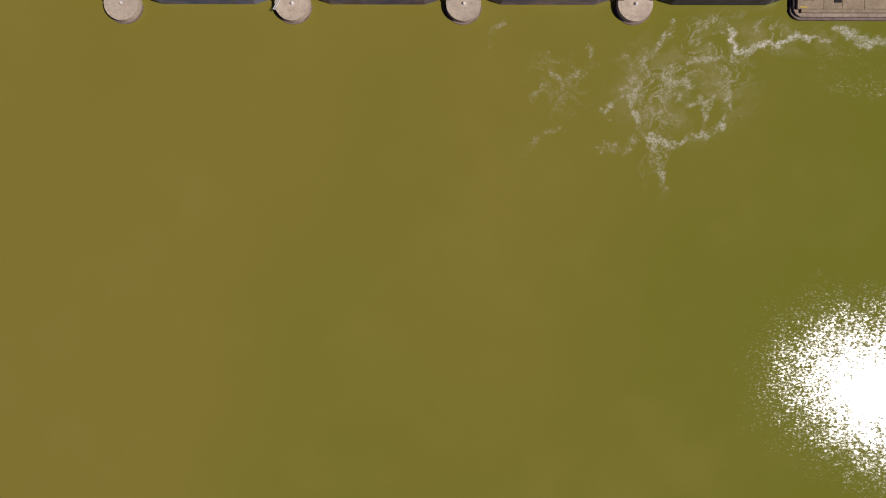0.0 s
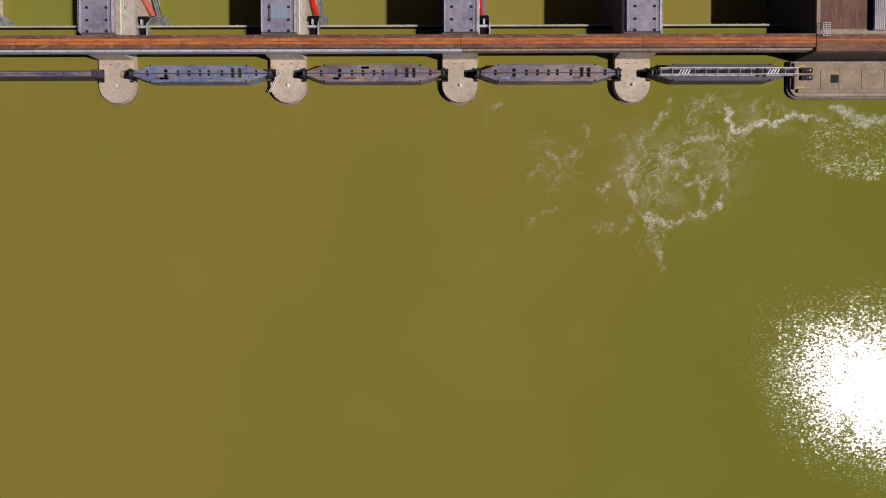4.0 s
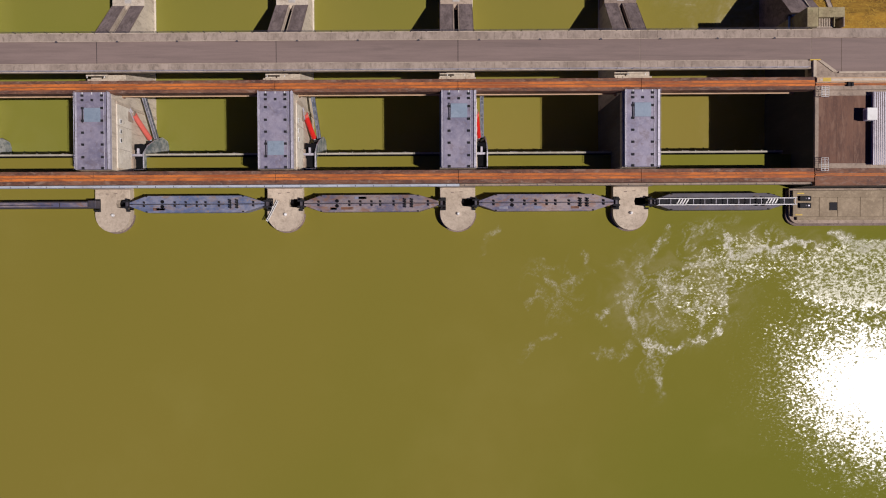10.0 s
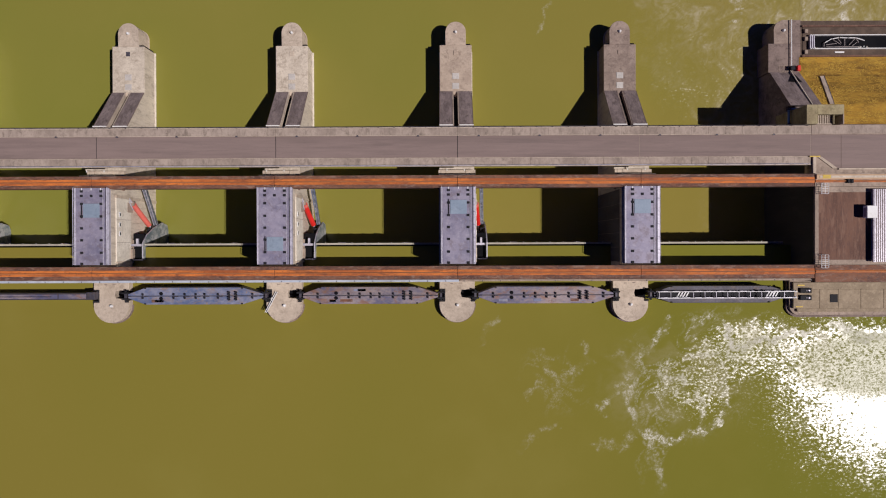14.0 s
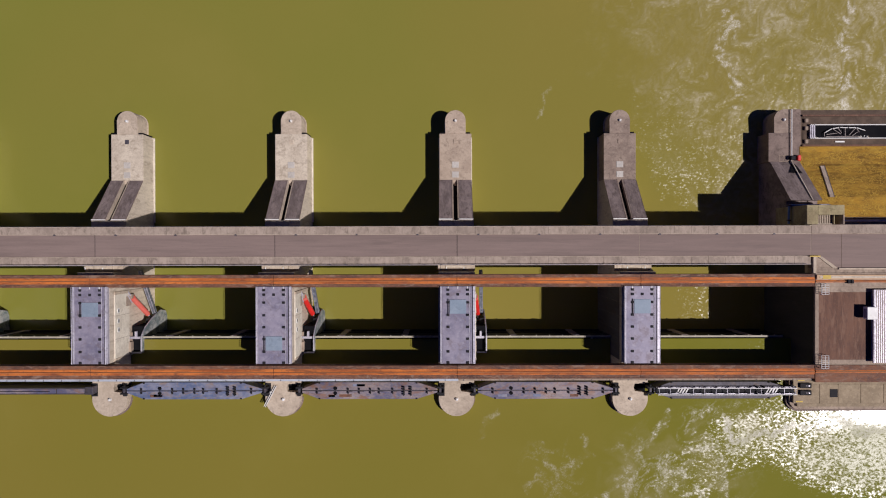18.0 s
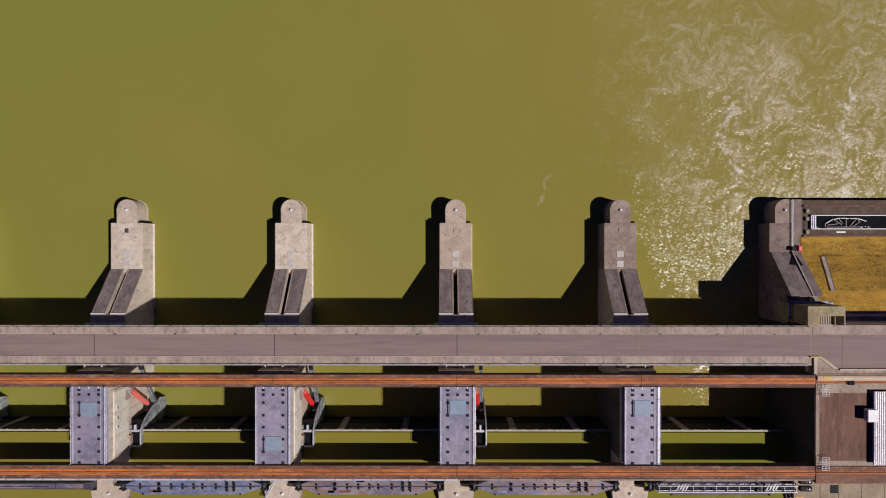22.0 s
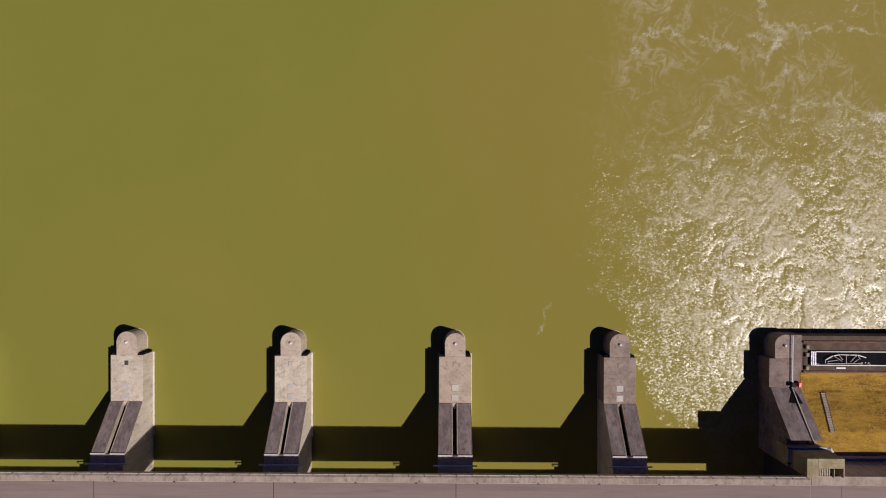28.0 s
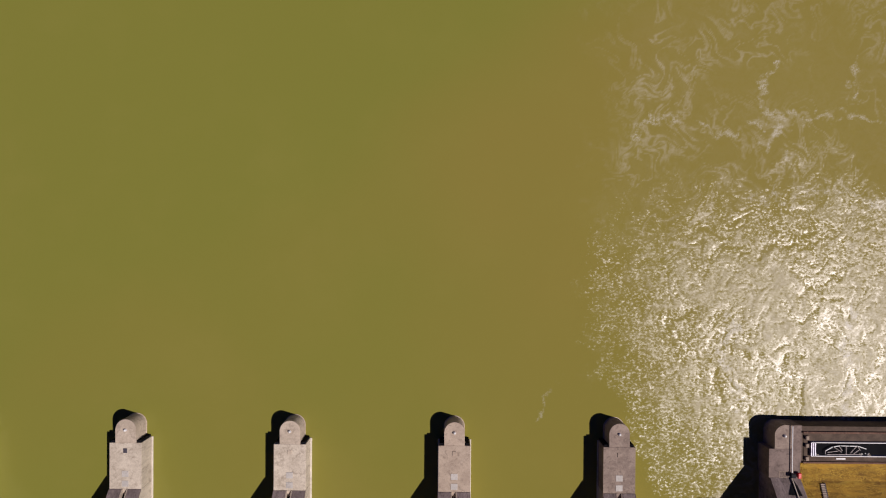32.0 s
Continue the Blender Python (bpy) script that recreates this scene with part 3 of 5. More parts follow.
# ---- weir piers ----
def build_pier():
    """A weir pier about its own axis: rounded head, tall middle, two sloping beams and a low rounded tail."""
    p = thing("weir_pier", 0, 0, 0, "pale weathered concrete weir pier standing in the river", "pier", "weir piers")
    nose = [(3.05, -21.6), (-3.05, -21.6), (-3.05, -23.6), (-2.1, -23.6), (-2.1, -25.2), (-3.05, -25.2), (-3.05, -26.0)]
    nose += arc(0, -26.0, 3.05, 190, 350, 20) + [(3.05, -26.0), (3.05, -25.2), (2.3, -25.2), (2.3, -24.9), (0.75, -24.8), (0.55, -24.1), (0.75, -23.4), (3.05, -23.5)]
    part("pier_head", prism(nose, -4, ZNOSE, 0.06), "concrete", p, "rounded pale concrete pier head")
    # black cover just above the water stands for the slot's shaded depth
    part("slot_floor", slab(0.5, 3.0, -25.15, -23.45, -4, ZU + 0.06), "gap_shade", p)
    part("slot_floor", slab(-3.0, -2.05, -25.15, -23.65, -4, ZU + 0.35), "concrete_worn", p)
    for x0, x1 in ((-3.1, -2.2), (2.45, 3.1)):
        for y in (-23.45, -25.35):
            part("guide_bracket", slab(x0, x1, y - 0.16, y + 0.16, ZNOSE, ZNOSE + 0.22, 0.03), "black", p, "black steel guide bracket")
    part("guide_rail", slab(-2.2, -2.05, -25.5, -23.3, ZNOSE, ZNOSE + 0.18), "black", p)
    for x, y in ((-0.9, -22.4), (0.6, -22.3)):
        part("floor_mark", slab(x - 0.25, x + 0.25, y - 0.06, y + 0.06, ZNOSE, ZNOSE + 0.03), "concrete_dark", p)
    part("pier_lip", prism([(-3.2, -26.0)] + arc(0, -26.0, 3.3, 185, 355, 18) + [(3.3, -26.0)], -4, ZU + 0.18), "concrete_dark", p, "wet dark concrete collar at the waterline")
    dome(0.05, -26.08, ZNOSE, 0.26, "white", p, label="small white round marker lamp")
    wall = [(-21.6, -4), (-21.6, 16.7), (-18.8, 16.7), (-18.8, 18.0), (-6.35, 18.0), (-6.35, 16.7), (-3.95, 16.7), (-3.95, 13.2), (3.1, 13.2), (3.1, 12.5), (4.84, 12.5), (4.84, -4)]
    part("pier_wall", profile(wall, -3.0, 3.0), "concrete_wall", p, "tall pale concrete pier wall")
    slope = [(4.84, -4), (4.84, 12.5), (12.42, 6.0), (12.42, -4)]
    for x0, x1 in ((-2.95, -0.62), (0.48, 2.95)):
        part("sloping_wall", profile(slope, x0, x1), "concrete_wall", p, "pale sloping concrete wall")
        part("sloping_beam", profile([(4.86, 12.46), (4.86, 12.6), (12.4, 6.12), (12.4, 5.98)], x0 + 0.05, x1 - 0.05), "ramp", p, "dark weathered sloping concrete beam")
    for x0, x1 in ((-2.95, -2.88), (-0.72, -0.64), (0.5, 0.58), (2.88, 2.95)):
        part("beam_edge", profile([(4.9, 12.45), (4.9, 12.62), (12.35, 6.2), (12.35, 6.0)], x0, x1), "concrete_dark", p)
    for x0, x1 in ((-0.62, -0.42), (0.3, 0.48)):
        part("slot_curb", profile([(4.84, 6), (4.84, 12.62), (12.42, 6.12), (12.42, 4)], x0, x1), "concrete", p)
    # shallow floor, coloured near-black as the shade deep in the slot
    part("slot_floor", profile([(4.84, -4), (4.84, 11.7), (12.0, 5.45), (12.0, -4)], -0.42, 0.3), "gap_shade", p)
    part("slot_end", prism([(-0.42, 12.42), (0.3, 12.42), (0.3, 12.0), (-0.06, 11.0), (-0.42, 12.0)], -4, 6.0), "concrete", p)
    for x0, x1 in ((-2.95, -0.62), (0.48, 2.95)):
        part("edge_rail", slab(x0, x1, 4.92, 5.08, 12.3, 12.72), "white", p, "white edge strip")
    part("ledge_pipe", bar((-3.75, 3.35, 12.9), (3.75, 3.35, 12.9), 0.14), "white", p, "white pipe under the bridge")
    part("tail_block", slab(-2.93, 2.93, 12.42, 20.86, -4, ZLOW, 0.05), "concrete_wall", p, "flat low concrete tail of the pier")
    tail = [(1.87, 20.86), (1.87, 23.3)] + arc(0, 23.3, 1.87, 10, 170, 14) + [(-1.87, 23.3), (-1.87, 20.86)]
    part("tail_nose", prism(tail, -4, ZLOW - 0.02, 0.05), "concrete", p, "rounded concrete tail end")
    for x0, x1 in ((-2.7, -1.87), (1.87, 2.7)):
        part("tail_notch", slab(x0, x1, 20.86, 21.2, -4, ZLOW - 0.4), "gap_shade", p, "dark notch beside the tail end")
    part("tail_collar", slab(-3.06, 3.2, 4.9, 20.8, -4, ZD + 0.15), "bleached", p, "bleached concrete footing at the waterline")
    part("tail_collar", prism([(1.98, 20.86), (1.98, 23.3)] + arc(0, 23.3, 1.98, 10, 170, 12) + [(-1.98, 23.3), (-1.98, 20.86)], -4, ZD + 0.12), "concrete", p)
    dome(0.0, 23.22, ZLOW, 0.24, "white", p, label="small white round marker lamp")
    part("vent", slab(-0.35, 0.35, 19.05, 19.85, ZLOW, ZLOW + 0.12, 0.02), "concrete", p)
    for y in (15.2, 13.4):
        part("cover_plate", slab(-0.62, 0.62, y - 0.55, y + 0.55, ZLOW, ZLOW + 0.07, 0.02), "plate", p, "square pale concrete cover plate")
    # added plates: their dark colour stands in for shade on the west wall
    for k in range(5):
        part("armour_plate", slab(-3.05, -2.99, -18.6 + k * 2.42, -16.21 + k * 2.42, -2.0, 16.6), "armour", p, "added dark plate that carries the shade of the west wall")
    # blocks that carry the bridge
    for x0, x1 in ((-3.15, -2.75), (-2.7, -1.9), (-1.85, 1.4), (1.45, 3.15)):
        part("bearing_block", slab(x0, x1, -3.87, -2.9, 13.2, 14.1, 0.03), "concrete", p)
    for x in (-1.9, 1.9):
        part("bearing", slab(x - 0.5, x + 0.5, -1.6, 2.4, 13.2, 16.25, 0.05), "concrete_worn", p)
    part("ledge", slab(-1.8, 1.8, -3.12, -2.9, 16.75, 16.9), "concrete_wall", p, "pale inspection ledge")
    for x in (-1.7, 1.2):
        part("ledge_post", slab(x - 0.06, x + 0.06, -3.4, -2.9, 16.65, 16.8), "white", p)
    # recess, slots and ledges on the wall beside the gate
    part("wall_panel", slab(2.98, 3.17, -18.3, -7.65, 11.8, 16.6, 0.02), "bleached", p, "pale concrete panel that overhangs the wall below")
    for y in (-15.1, -11.2):
        part("panel_joint", slab(3.17, 3.18, y - 0.03, y + 0.03, 11.8, 16.6), "concrete_worn", p)
    part("wall_rib", slab(3.0, 3.25, -18.6, -18.3, 2.0, 16.6), "concrete", p)
    part("wall_rib", slab(3.0, 3.2, -7.64, -7.2, 2.0, 16.6), "concrete", p)
    part("wall_niche", slab(3.0, 3.22, -9.9, -8.2, 11.2, 13.0, 0.02), "concrete_worn", p)
    part("wall_cable", bar((3.1, -16.6, 10.2), (3.1, -18.0, 8.4), 0.1, sides=8), "boom_dark", p)
    part("wall_recess", slab(3.0, 3.03, -9.6, -7.7, 8.6, 12.9), "concrete", p)
    part("wall_pipe", bar((3.3, -8.0, 12.6), (3.3, -9.4, 11.2), 0.09, sides=8), "cover_edge", p)
    part("wall_step", slab(3.0, 3.5, -18.0, -16.2, 10.6, 12.0, 0.05), "concrete_worn", p)
    part("wall_step", slab(3.0, 3.35, -16.2, -14.6, 9.6, 11.2, 0.05), "concrete_worn", p)
    for y in (-10.4, -12.1, -13.6):
        part("wall_slot", slab(3.15, 3.25, y - 0.4, y + 0.4, 15.3, 15.85, 0.02), "white", p, "small white-rimmed slot in the wall")
        part("wall_slot_gap", slab(3.25, 3.27, y - 0.25, y + 0.25, 15.42, 15.72), "gap_shade", p)
    return p


def repaint(ob, names, material):
    for o in ob.children_recursive:
        if o.name.split(".")[0] in names:
            o.material_slots[0].link = "OBJECT"
            o.material_slots[0].material = M[material]


pier = build_pier()
pier.location.x = PIERS[0]
piers = [pier] + [copy_thing(pier, pose(x, 0, 0)) for x in PIERS[1:]]
TAIL = ("tail_block", "tail_nose", "slot_end", "vent")
repaint(piers[3], TAIL + ("slot_curb",), "concrete_mid")
repaint(piers[4], TAIL + ("slot_curb",), "concrete_brown")
piers[3]["label"] = "concrete weir pier with a brownish worn tail"
piers[4]["label"] = "concrete weir pier with a dark blackened tail"
for o in piers[1].children:
    if o.name.split(".")[0] == "vent":
        o.material_slots[0].link = "OBJECT"
        o.material_slots[0].material = M["boom_dark"]


# ---- machine covers on the piers ----
def build_cover(hatch_y, label):
    c = thing("machine_cover", 0, 0, 18.0, label, "cover", "machine covers")
    part("roof_sheet", slab(-2.42, 1.95, -19.05, -6.45, 0.02, 0.68, 0.03), "cover", c, "grey-violet sheet roof")
    part("side_gutter", slab(-2.75, -2.58, -19.05, -6.45, 0.02, 0.74, 0.03), "cover_edge", c, "pale metal edge")
    part("side_strip", slab(-2.55, -2.44, -19.05, -6.45, 0.02, 0.70, 0.02), "cover_edge", c)
    for x0, x1, m in ((1.98, 2.08, "cover_edge"), (2.11, 2.42, "cover"), (2.45, 2.53, "boom_dark"), (2.56, 2.98, "cover_edge")):
        part("side_strip", slab(x0, x1, -19.05, -6.45, 0.02, 0.72, 0.02), m, c)
    part("hatch", slab(-1.2, 1.5, hatch_y - 1.15, hatch_y + 1.15, 0.68, 0.80, 0.03), "hatch_blue", c, "flat faded blue steel hatch")
    part("hatch_frame", slab(-1.5, -1.38, hatch_y - 1.25, hatch_y + 1.25, 0.68, 0.84), "black", c)
    for y in (-7.0, -7.75, -9.05, -11.1, -13.05, -15.0, -17.05, -18.85):
        for x in (-1.45, 1.75):
            part("lifting_lug", slab(x - 0.22, x + 0.22, y - 0.19, y + 0.19, 0.68, 0.85, 0.03), "black", c, "small black lifting lug")
    part("lifting_lug", slab(-0.05, 0.35, -7.95, -7.55, 0.68, 0.83, 0.03), "black", c, "small black lifting lug")
    for x in (-1.45, 0.12, 1.68):
        part("lug_strap", slab(x - 0.06, x + 0.06, -6.82, -6.46, 0.68, 0.74), "white", c, "short white strap")
    for y in (-10.6, -14.4):
        part("sheet_seam", slab(-2.42, 2.0, y - 0.02, y + 0.02, 0.68, 0.69), "cover", c)
    # handrail along both long sides
    for x in (-2.6, 2.9):
        for i in range(7):
            y = -18.9 + i * 2.08
            part("rail_post", bar((x, y, 0.7), (x, y, 1.25), 0.03, sides=6), "cover_edge", c)
        part("hand_rail", bar((x, -19.0, 1.25), (x, -6.5, 1.25), 0.035, sides=6), "cover_edge", c, "thin pale handrail")
    return c


for i, x in enumerate(PIERS):
    if i < 2:
        cov = build_cover(-16.3 if i == 0 else -10.15, "grey-violet sheet-metal machine cover with a blue hatch on a pier")
    elif i == 2:
        cov = build_cover(-15.7, "grey-violet machine cover with its blue hatch set towards the headwater")
    elif i == 3:
        cov = build_cover(-9.75, "grey-violet machine cover with a blue hatch set towards the road")
    else:
        cov = copy_thing(cov, pose(x, 0.25, 18.0))
        cov["label"] = "grey-violet machine cover with a blue hatch and dark lugs"
    cov.location = (x, 0.25, 18.0)


# ---- weir gates in the bays ----
def build_gate():
    """A weir gate about the axis of the pier on its west side; it closes the bay from 3 to 27 m."""
    g = thing("weir_gate", 0, 0, 0, "dark blue-black steel weir gate with a pale crest", "gate", "weir gates")
    skin = [(-15.62, 11.2), (-15.75, 8.0), (-16.1, 4.0), (-16.3, -2.0), (-15.9, -2.0), (-15.7, 4.0), (-15.36, 8.0), (-15.3, 11.2)]
    part("skin_plate", profile(skin, 3.05, 26.95), "black", g, "dark steel skin plate")
    part("crest_beam", slab(5.36, 26.9, -15.62, -15.30, 11.2, 11.42, 0.03), "gate_pale", g, "pale crest beam of the gate")
    for i in range(9):
        part("crest_bolt", slab(7.0 + i * 2.3, 7.14 + i * 2.3, -15.3, -15.18, 11.28, 11.42), "gate_pale", g)
    for x in (10.0, 21.0):
        part("rib", slab(x - 0.55, x + 0.55, -15.4, -15.2, 3.6, 11.15), "boom_violet", g, "grey upright rib behind the plate")
    for z in (6.0, 3.2):
        part("cross_girder", slab(5.4, 26.8, -15.6, -15.3, z - 0.2, z + 0.2), "black", g)
    # side shield at the west end, with its rim
    side = [(-18.1, 8.0), (-18.1, 11.55), (-17.8, 11.9), (-15.2, 11.9), (-13.7, 10.3), (-12.4, 7.6), (-11.4, 4.4), (-11.8, 2.3), (-13.8, 1.2), (-16.2, 1.2), (-16.0, 8.0)]
    shield = part("side_shield", profile(side, 5.1, 5.34), "shield", g, "mottled blue-grey curved side shield")
    rim = side[1:8]
    for (ya, za), (yb, zb) in zip(rim, rim[1:]):
        part("rim", beam((5.24, ya, za), (5.24, yb, zb), 0.16, 0.1), "cover_edge", shield, "thin pale rim")
    part("end_plate", slab(3.0, 5.3, -18.16, -18.02, 8.0, 11.9), "gate_steel", g)
    part("end_rim", slab(3.6, 5.3, -18.2, -18.0, 11.9, 12.0), "cover_edge", g)
    # near-black top puts the well's shade into the colour
    part("well_floor", slab(3.3, 5.1, -18.0, -13.6, 4.0, 11.08), "gap_shade", g)
    part("well_block", slab(4.3, 5.1, -13.6, -12.6, 4.0, 8.2), "black", g)
    part("shield_bracket", slab(3.0, 5.1, -15.75, -15.35, 11.15, 11.5, 0.03), "cover_edge", g, "pale steel bracket to the pier")
    part("bracket_post", slab(4.05, 4.4, -15.35, -14.4, 11.4, 11.9, 0.04), "cover_edge", g, "short pale post")
    part("bracket_foot", slab(3.0, 3.5, -17.0, -14.9, 10.2, 11.0, 0.04), "black", g)
    # arm that runs down to the shield
    arm = part("gate_arm", beam((4.35, -4.0, 10.2), (4.7, -12.0, 5.4), 0.62, 0.7), "gate_steel", g, "long dark gate arm")
    for s in (-0.24, 0.24):
        part("arm_flange", beam((4.35 + s, -4.0, 10.58), (4.7 + s, -12.0, 5.78), 0.10, 0.08), "boom_blue", arm)
    return g


def build_ram():
    c = thing("hydraulic_ram", 0, 0, 0, "bright red hydraulic cylinder beside the gate", "hydraulic cylinder", "hydraulic rams")
    part("barrel", bar((3.4, -8.75, 10.9), (3.95, -11.9, 6.7), 0.46, sides=16), "red", c, "bright red cylinder barrel")
    part("piston_rod", bar((3.95, -11.9, 6.7), (4.2, -13.2, 5.6), 0.2, sides=12), "cover_edge", c)
    part("end_cap", bar((3.36, -8.45, 11.25), (3.42, -8.85, 10.8), 0.5, sides=16), "red_faded", c)
    part("mount", slab(3.0, 3.6, -8.7, -7.9, 10.8, 11.8, 0.05), "concrete_worn", c)
    part("hose", bar((3.1, -7.4, 12.3), (3.4, -8.3, 11.6), 0.12, sides=8), "cover_edge", c)
    return c


gate, ram = build_gate(), build_ram()
gate.location.x = ram.location.x = PIERS[0]
gates = [gate] + [copy_thing(gate, pose(x, 0, 0)) for x in PIERS[1:]]
rams = [ram] + [copy_thing(ram, pose(x, 0, 0)) for x in PIERS[1:]]
repaint(gates[1], ("arm_flange",), "cover_edge")
repaint(rams[1], ("barrel", "end_cap"), "red_faded")
rams[1]["label"] = "faded salmon-red hydraulic cylinder beside the gate"


# ---- floating booms between the pier heads ----
def build_boom(material, label, dark=0):
    b = thing("floating_boom", 0, 0, ZU + 1.4, label, "floating boom", "floating booms")
    y0, y1, yc = -25.75, -22.85, -24.3
    for sgn, (ya, yb) in ((1, (yc + 0.06, y1)), (-1, (y0, yc - 0.06))):
        plan = [(3.6, yc + sgn * 0.06), (26.7, yc + sgn * 0.06), (26.7, yc + sgn * 0.35), (23.2, ya if sgn < 0 else yb), (6.6, ya if sgn < 0 else yb), (3.6, yc + sgn * 0.35)]
        part("float_box", prism(plan if sgn < 0 else plan[::-1], -2.6, 1.42, 0.05), material, b)
    part("keel_gap", slab(3.6, 26.7, yc - 0.06, yc + 0.06, -2.6, 1.2), "gap_shade", b)
    part("seam_bar", slab(4.2, 26.1, yc - 0.05, yc + 0.05, 1.2, 1.5), "boom_dark", b, "dark steel seam bar")
    for x in (6.2, 11.5, 13.4, 15.3, 16.8, 19.1, 25.0):
        for sgn in (1, -1):
            part("gusset", slab(x - 0.1, x + 0.1, yc + sgn * 0.3 - 0.17, yc + sgn * 0.3 + 0.17, 1.42, 1.78, 0.02), "black", b, "short black upright plate")
        part("gusset_bar", slab(x + 0.2, x + 0.75, yc - 0.14, yc - 0.06, 1.42, 1.62), "boom_dark", b)
    for x in (21.0, 22.2):
        for s in (-0.62, -0.24, 0.24, 0.62):
            part("bollard", bar((x, yc + s, 1.42), (x, yc + s, 1.95), 0.16, sides=10), "black", b, "short black bollard")
        part("bollard_bar", slab(x - 0.07, x + 0.07, yc - 0.75, yc + 0.75, 1.42, 1.6), "black", b)
    for s in (-0.42, 0.42):
        part("manhole", bar((9.3, yc + s, 1.40), (9.3, yc + s, 1.55), 0.30, sides=14), "gap_shade", b, "round dark opening")
    rnd = random.Random(7 + dark)
    for k in range(5 if dark < 3 else 0):
        x, w = rnd.uniform(7, 20), rnd.uniform(0.8, 2.2)
        s = rnd.choice((-1.0, 1.0)) * rnd.uniform(0.8, 1.0)
        part("patch_plate", slab(x, x + w, yc + s - 0.22, yc + s + 0.22, 1.42, 1.45, 0.01), rnd.choice(("rust_plate", "boom_violet", "boom_blue")), b, "welded patch plate")
    for x in (6.6, 23.2):
        for y in (y0 + 0.12, y1 - 0.12):
            part("corner_lug", slab(x - 0.12, x + 0.12, y - 0.1, y + 0.1, 1.42, 1.6), "black", b)
    for x0, x1 in ((2.5, 3.7), (26.6, 27.8)):
        for s in (-0.5, 0.5):
            part("guide_shoe", slab(x0, x1, yc + s - 0.14, yc + s + 0.14, 0.2, 1.55, 0.04), "black", b, "dark steel guide shoe")
        part("guide_yoke", slab((x0 + x1) / 2 - 0.2, (x0 + x1) / 2 + 0.2, yc - 0.4, yc + 0.4, 0.4, 1.4, 0.04), "boom_dark", b)
        part("guide_roller", bar(((x0 + x1) / 2, yc - 0.9, 1.2), ((x0 + x1) / 2, yc + 0.9, 1.2), 0.2), "black", b)
    return b


for i, (m, lab) in enumerate((("boom_blue", "blue-grey steel floating boom between two pier heads"), ("boom_violet", "violet-grey rust-stained steel floating boom between pier heads"), ("boom_violet", "grey steel floating boom with dark openings between pier heads"), ("boom_dark", "dark steel floating boom carrying a white lattice walkway"))):
    boom = build_boom(m, lab, i)
    boom.location.x = PIERS[i + 1]
    if i == 3:
        # the lattice walkway that lies on this boom
        for y in (-23.78, -24.86):
            part("lattice_chord", slab(4.0, 27.5, y - 0.05, y + 0.05, 2.4, 2.5), "white", boom, "white lattice chord")
            part("lattice_chord", slab(4.0, 27.5, y - 0.05, y + 0.05, 1.5, 1.58), "cover_edge", boom)
        part("walk_grid", slab(4.0, 27.4, -24.8, -23.84, 1.6, 1.66), "black", boom, "dark walkway grid")
        for k in range(13):
            x = 4.2 + 1.92 * k
            part("lattice_bar", beam((x, -23.78, 2.46), (x, -24.86, 2.46), 0.05, 0.05), "cover_edge", boom)
            for y in (-23.78, -24.86):
                part("lattice_post", slab(x - 0.03, x + 0.03, y - 0.03, y + 0.03, 1.42, 2.4), "cover_edge", boom)
                if k < 12:
                    part("lattice_bar", beam((x, y, 1.55), (x + 1.9, y, 2.42), 0.05, 0.05), "cover_edge", boom)
        for k in range(4):
            for x in (7.4, 22.6):
                part("white_stripe", beam((x + k * 0.5, -24.8, 1.7), (x + 0.55 + k * 0.5, -23.86, 1.7), 0.2, 0.05), "white", boom, "white painted stripe")

beamb = thing("trash_boom", PIERS[0], 0, ZU + 1.4, "slim grey steel beam boom between pier heads", "floating boom", "floating booms")
part("beam_box", slab(3.2, 26.8, -24.9, -23.75, -2.2, 1.4, 0.05), "boom_dark", beamb)
part("top_plate", slab(3.4, 21.5, -24.7, -23.95, 1.4, 1.5, 0.02), "boom_violet", beamb)
part("top_plate", slab(21.7, 26.4, -24.7, -23.95, 1.4, 1.48, 0.02), "boom_violet", beamb)
part("slot_line", slab(4.0, 20.5, -24.4, -24.3, 1.5, 1.53), "gap_shade", beamb)
part("guide_shoe", slab(26.5, 27.9, -24.9, -23.6, 0.2, 1.6, 0.05), "boom_dark", beamb)

ladder = thing("ladder", PIERS[2], 0, ZNOSE, "pale metal ladder lying askew on a pier head", "ladder")
for s in (-0.13, 0.13):
    part("stile", beam((-3.1 + s, -27.3 - s * 0.4, 0.3), (-1.2 + s, -23.7 - s * 0.4, 0.3), 0.10, 0.12), "white", ladder)
for k in range(11):
    f = (k + 0.5) / 11
    x, y = -3.1 + 1.9 * f, -27.3 + 3.6 * f
    part("rung", bar((x - 0.13, y + 0.05, 0.3), (x + 0.13, y - 0.05, 0.3), 0.03, sides=6), "white", ladder)
part("stand", slab(-2.3, -2.0, -25.0, -24.7, 0.0, 0.26), "white", ladder)


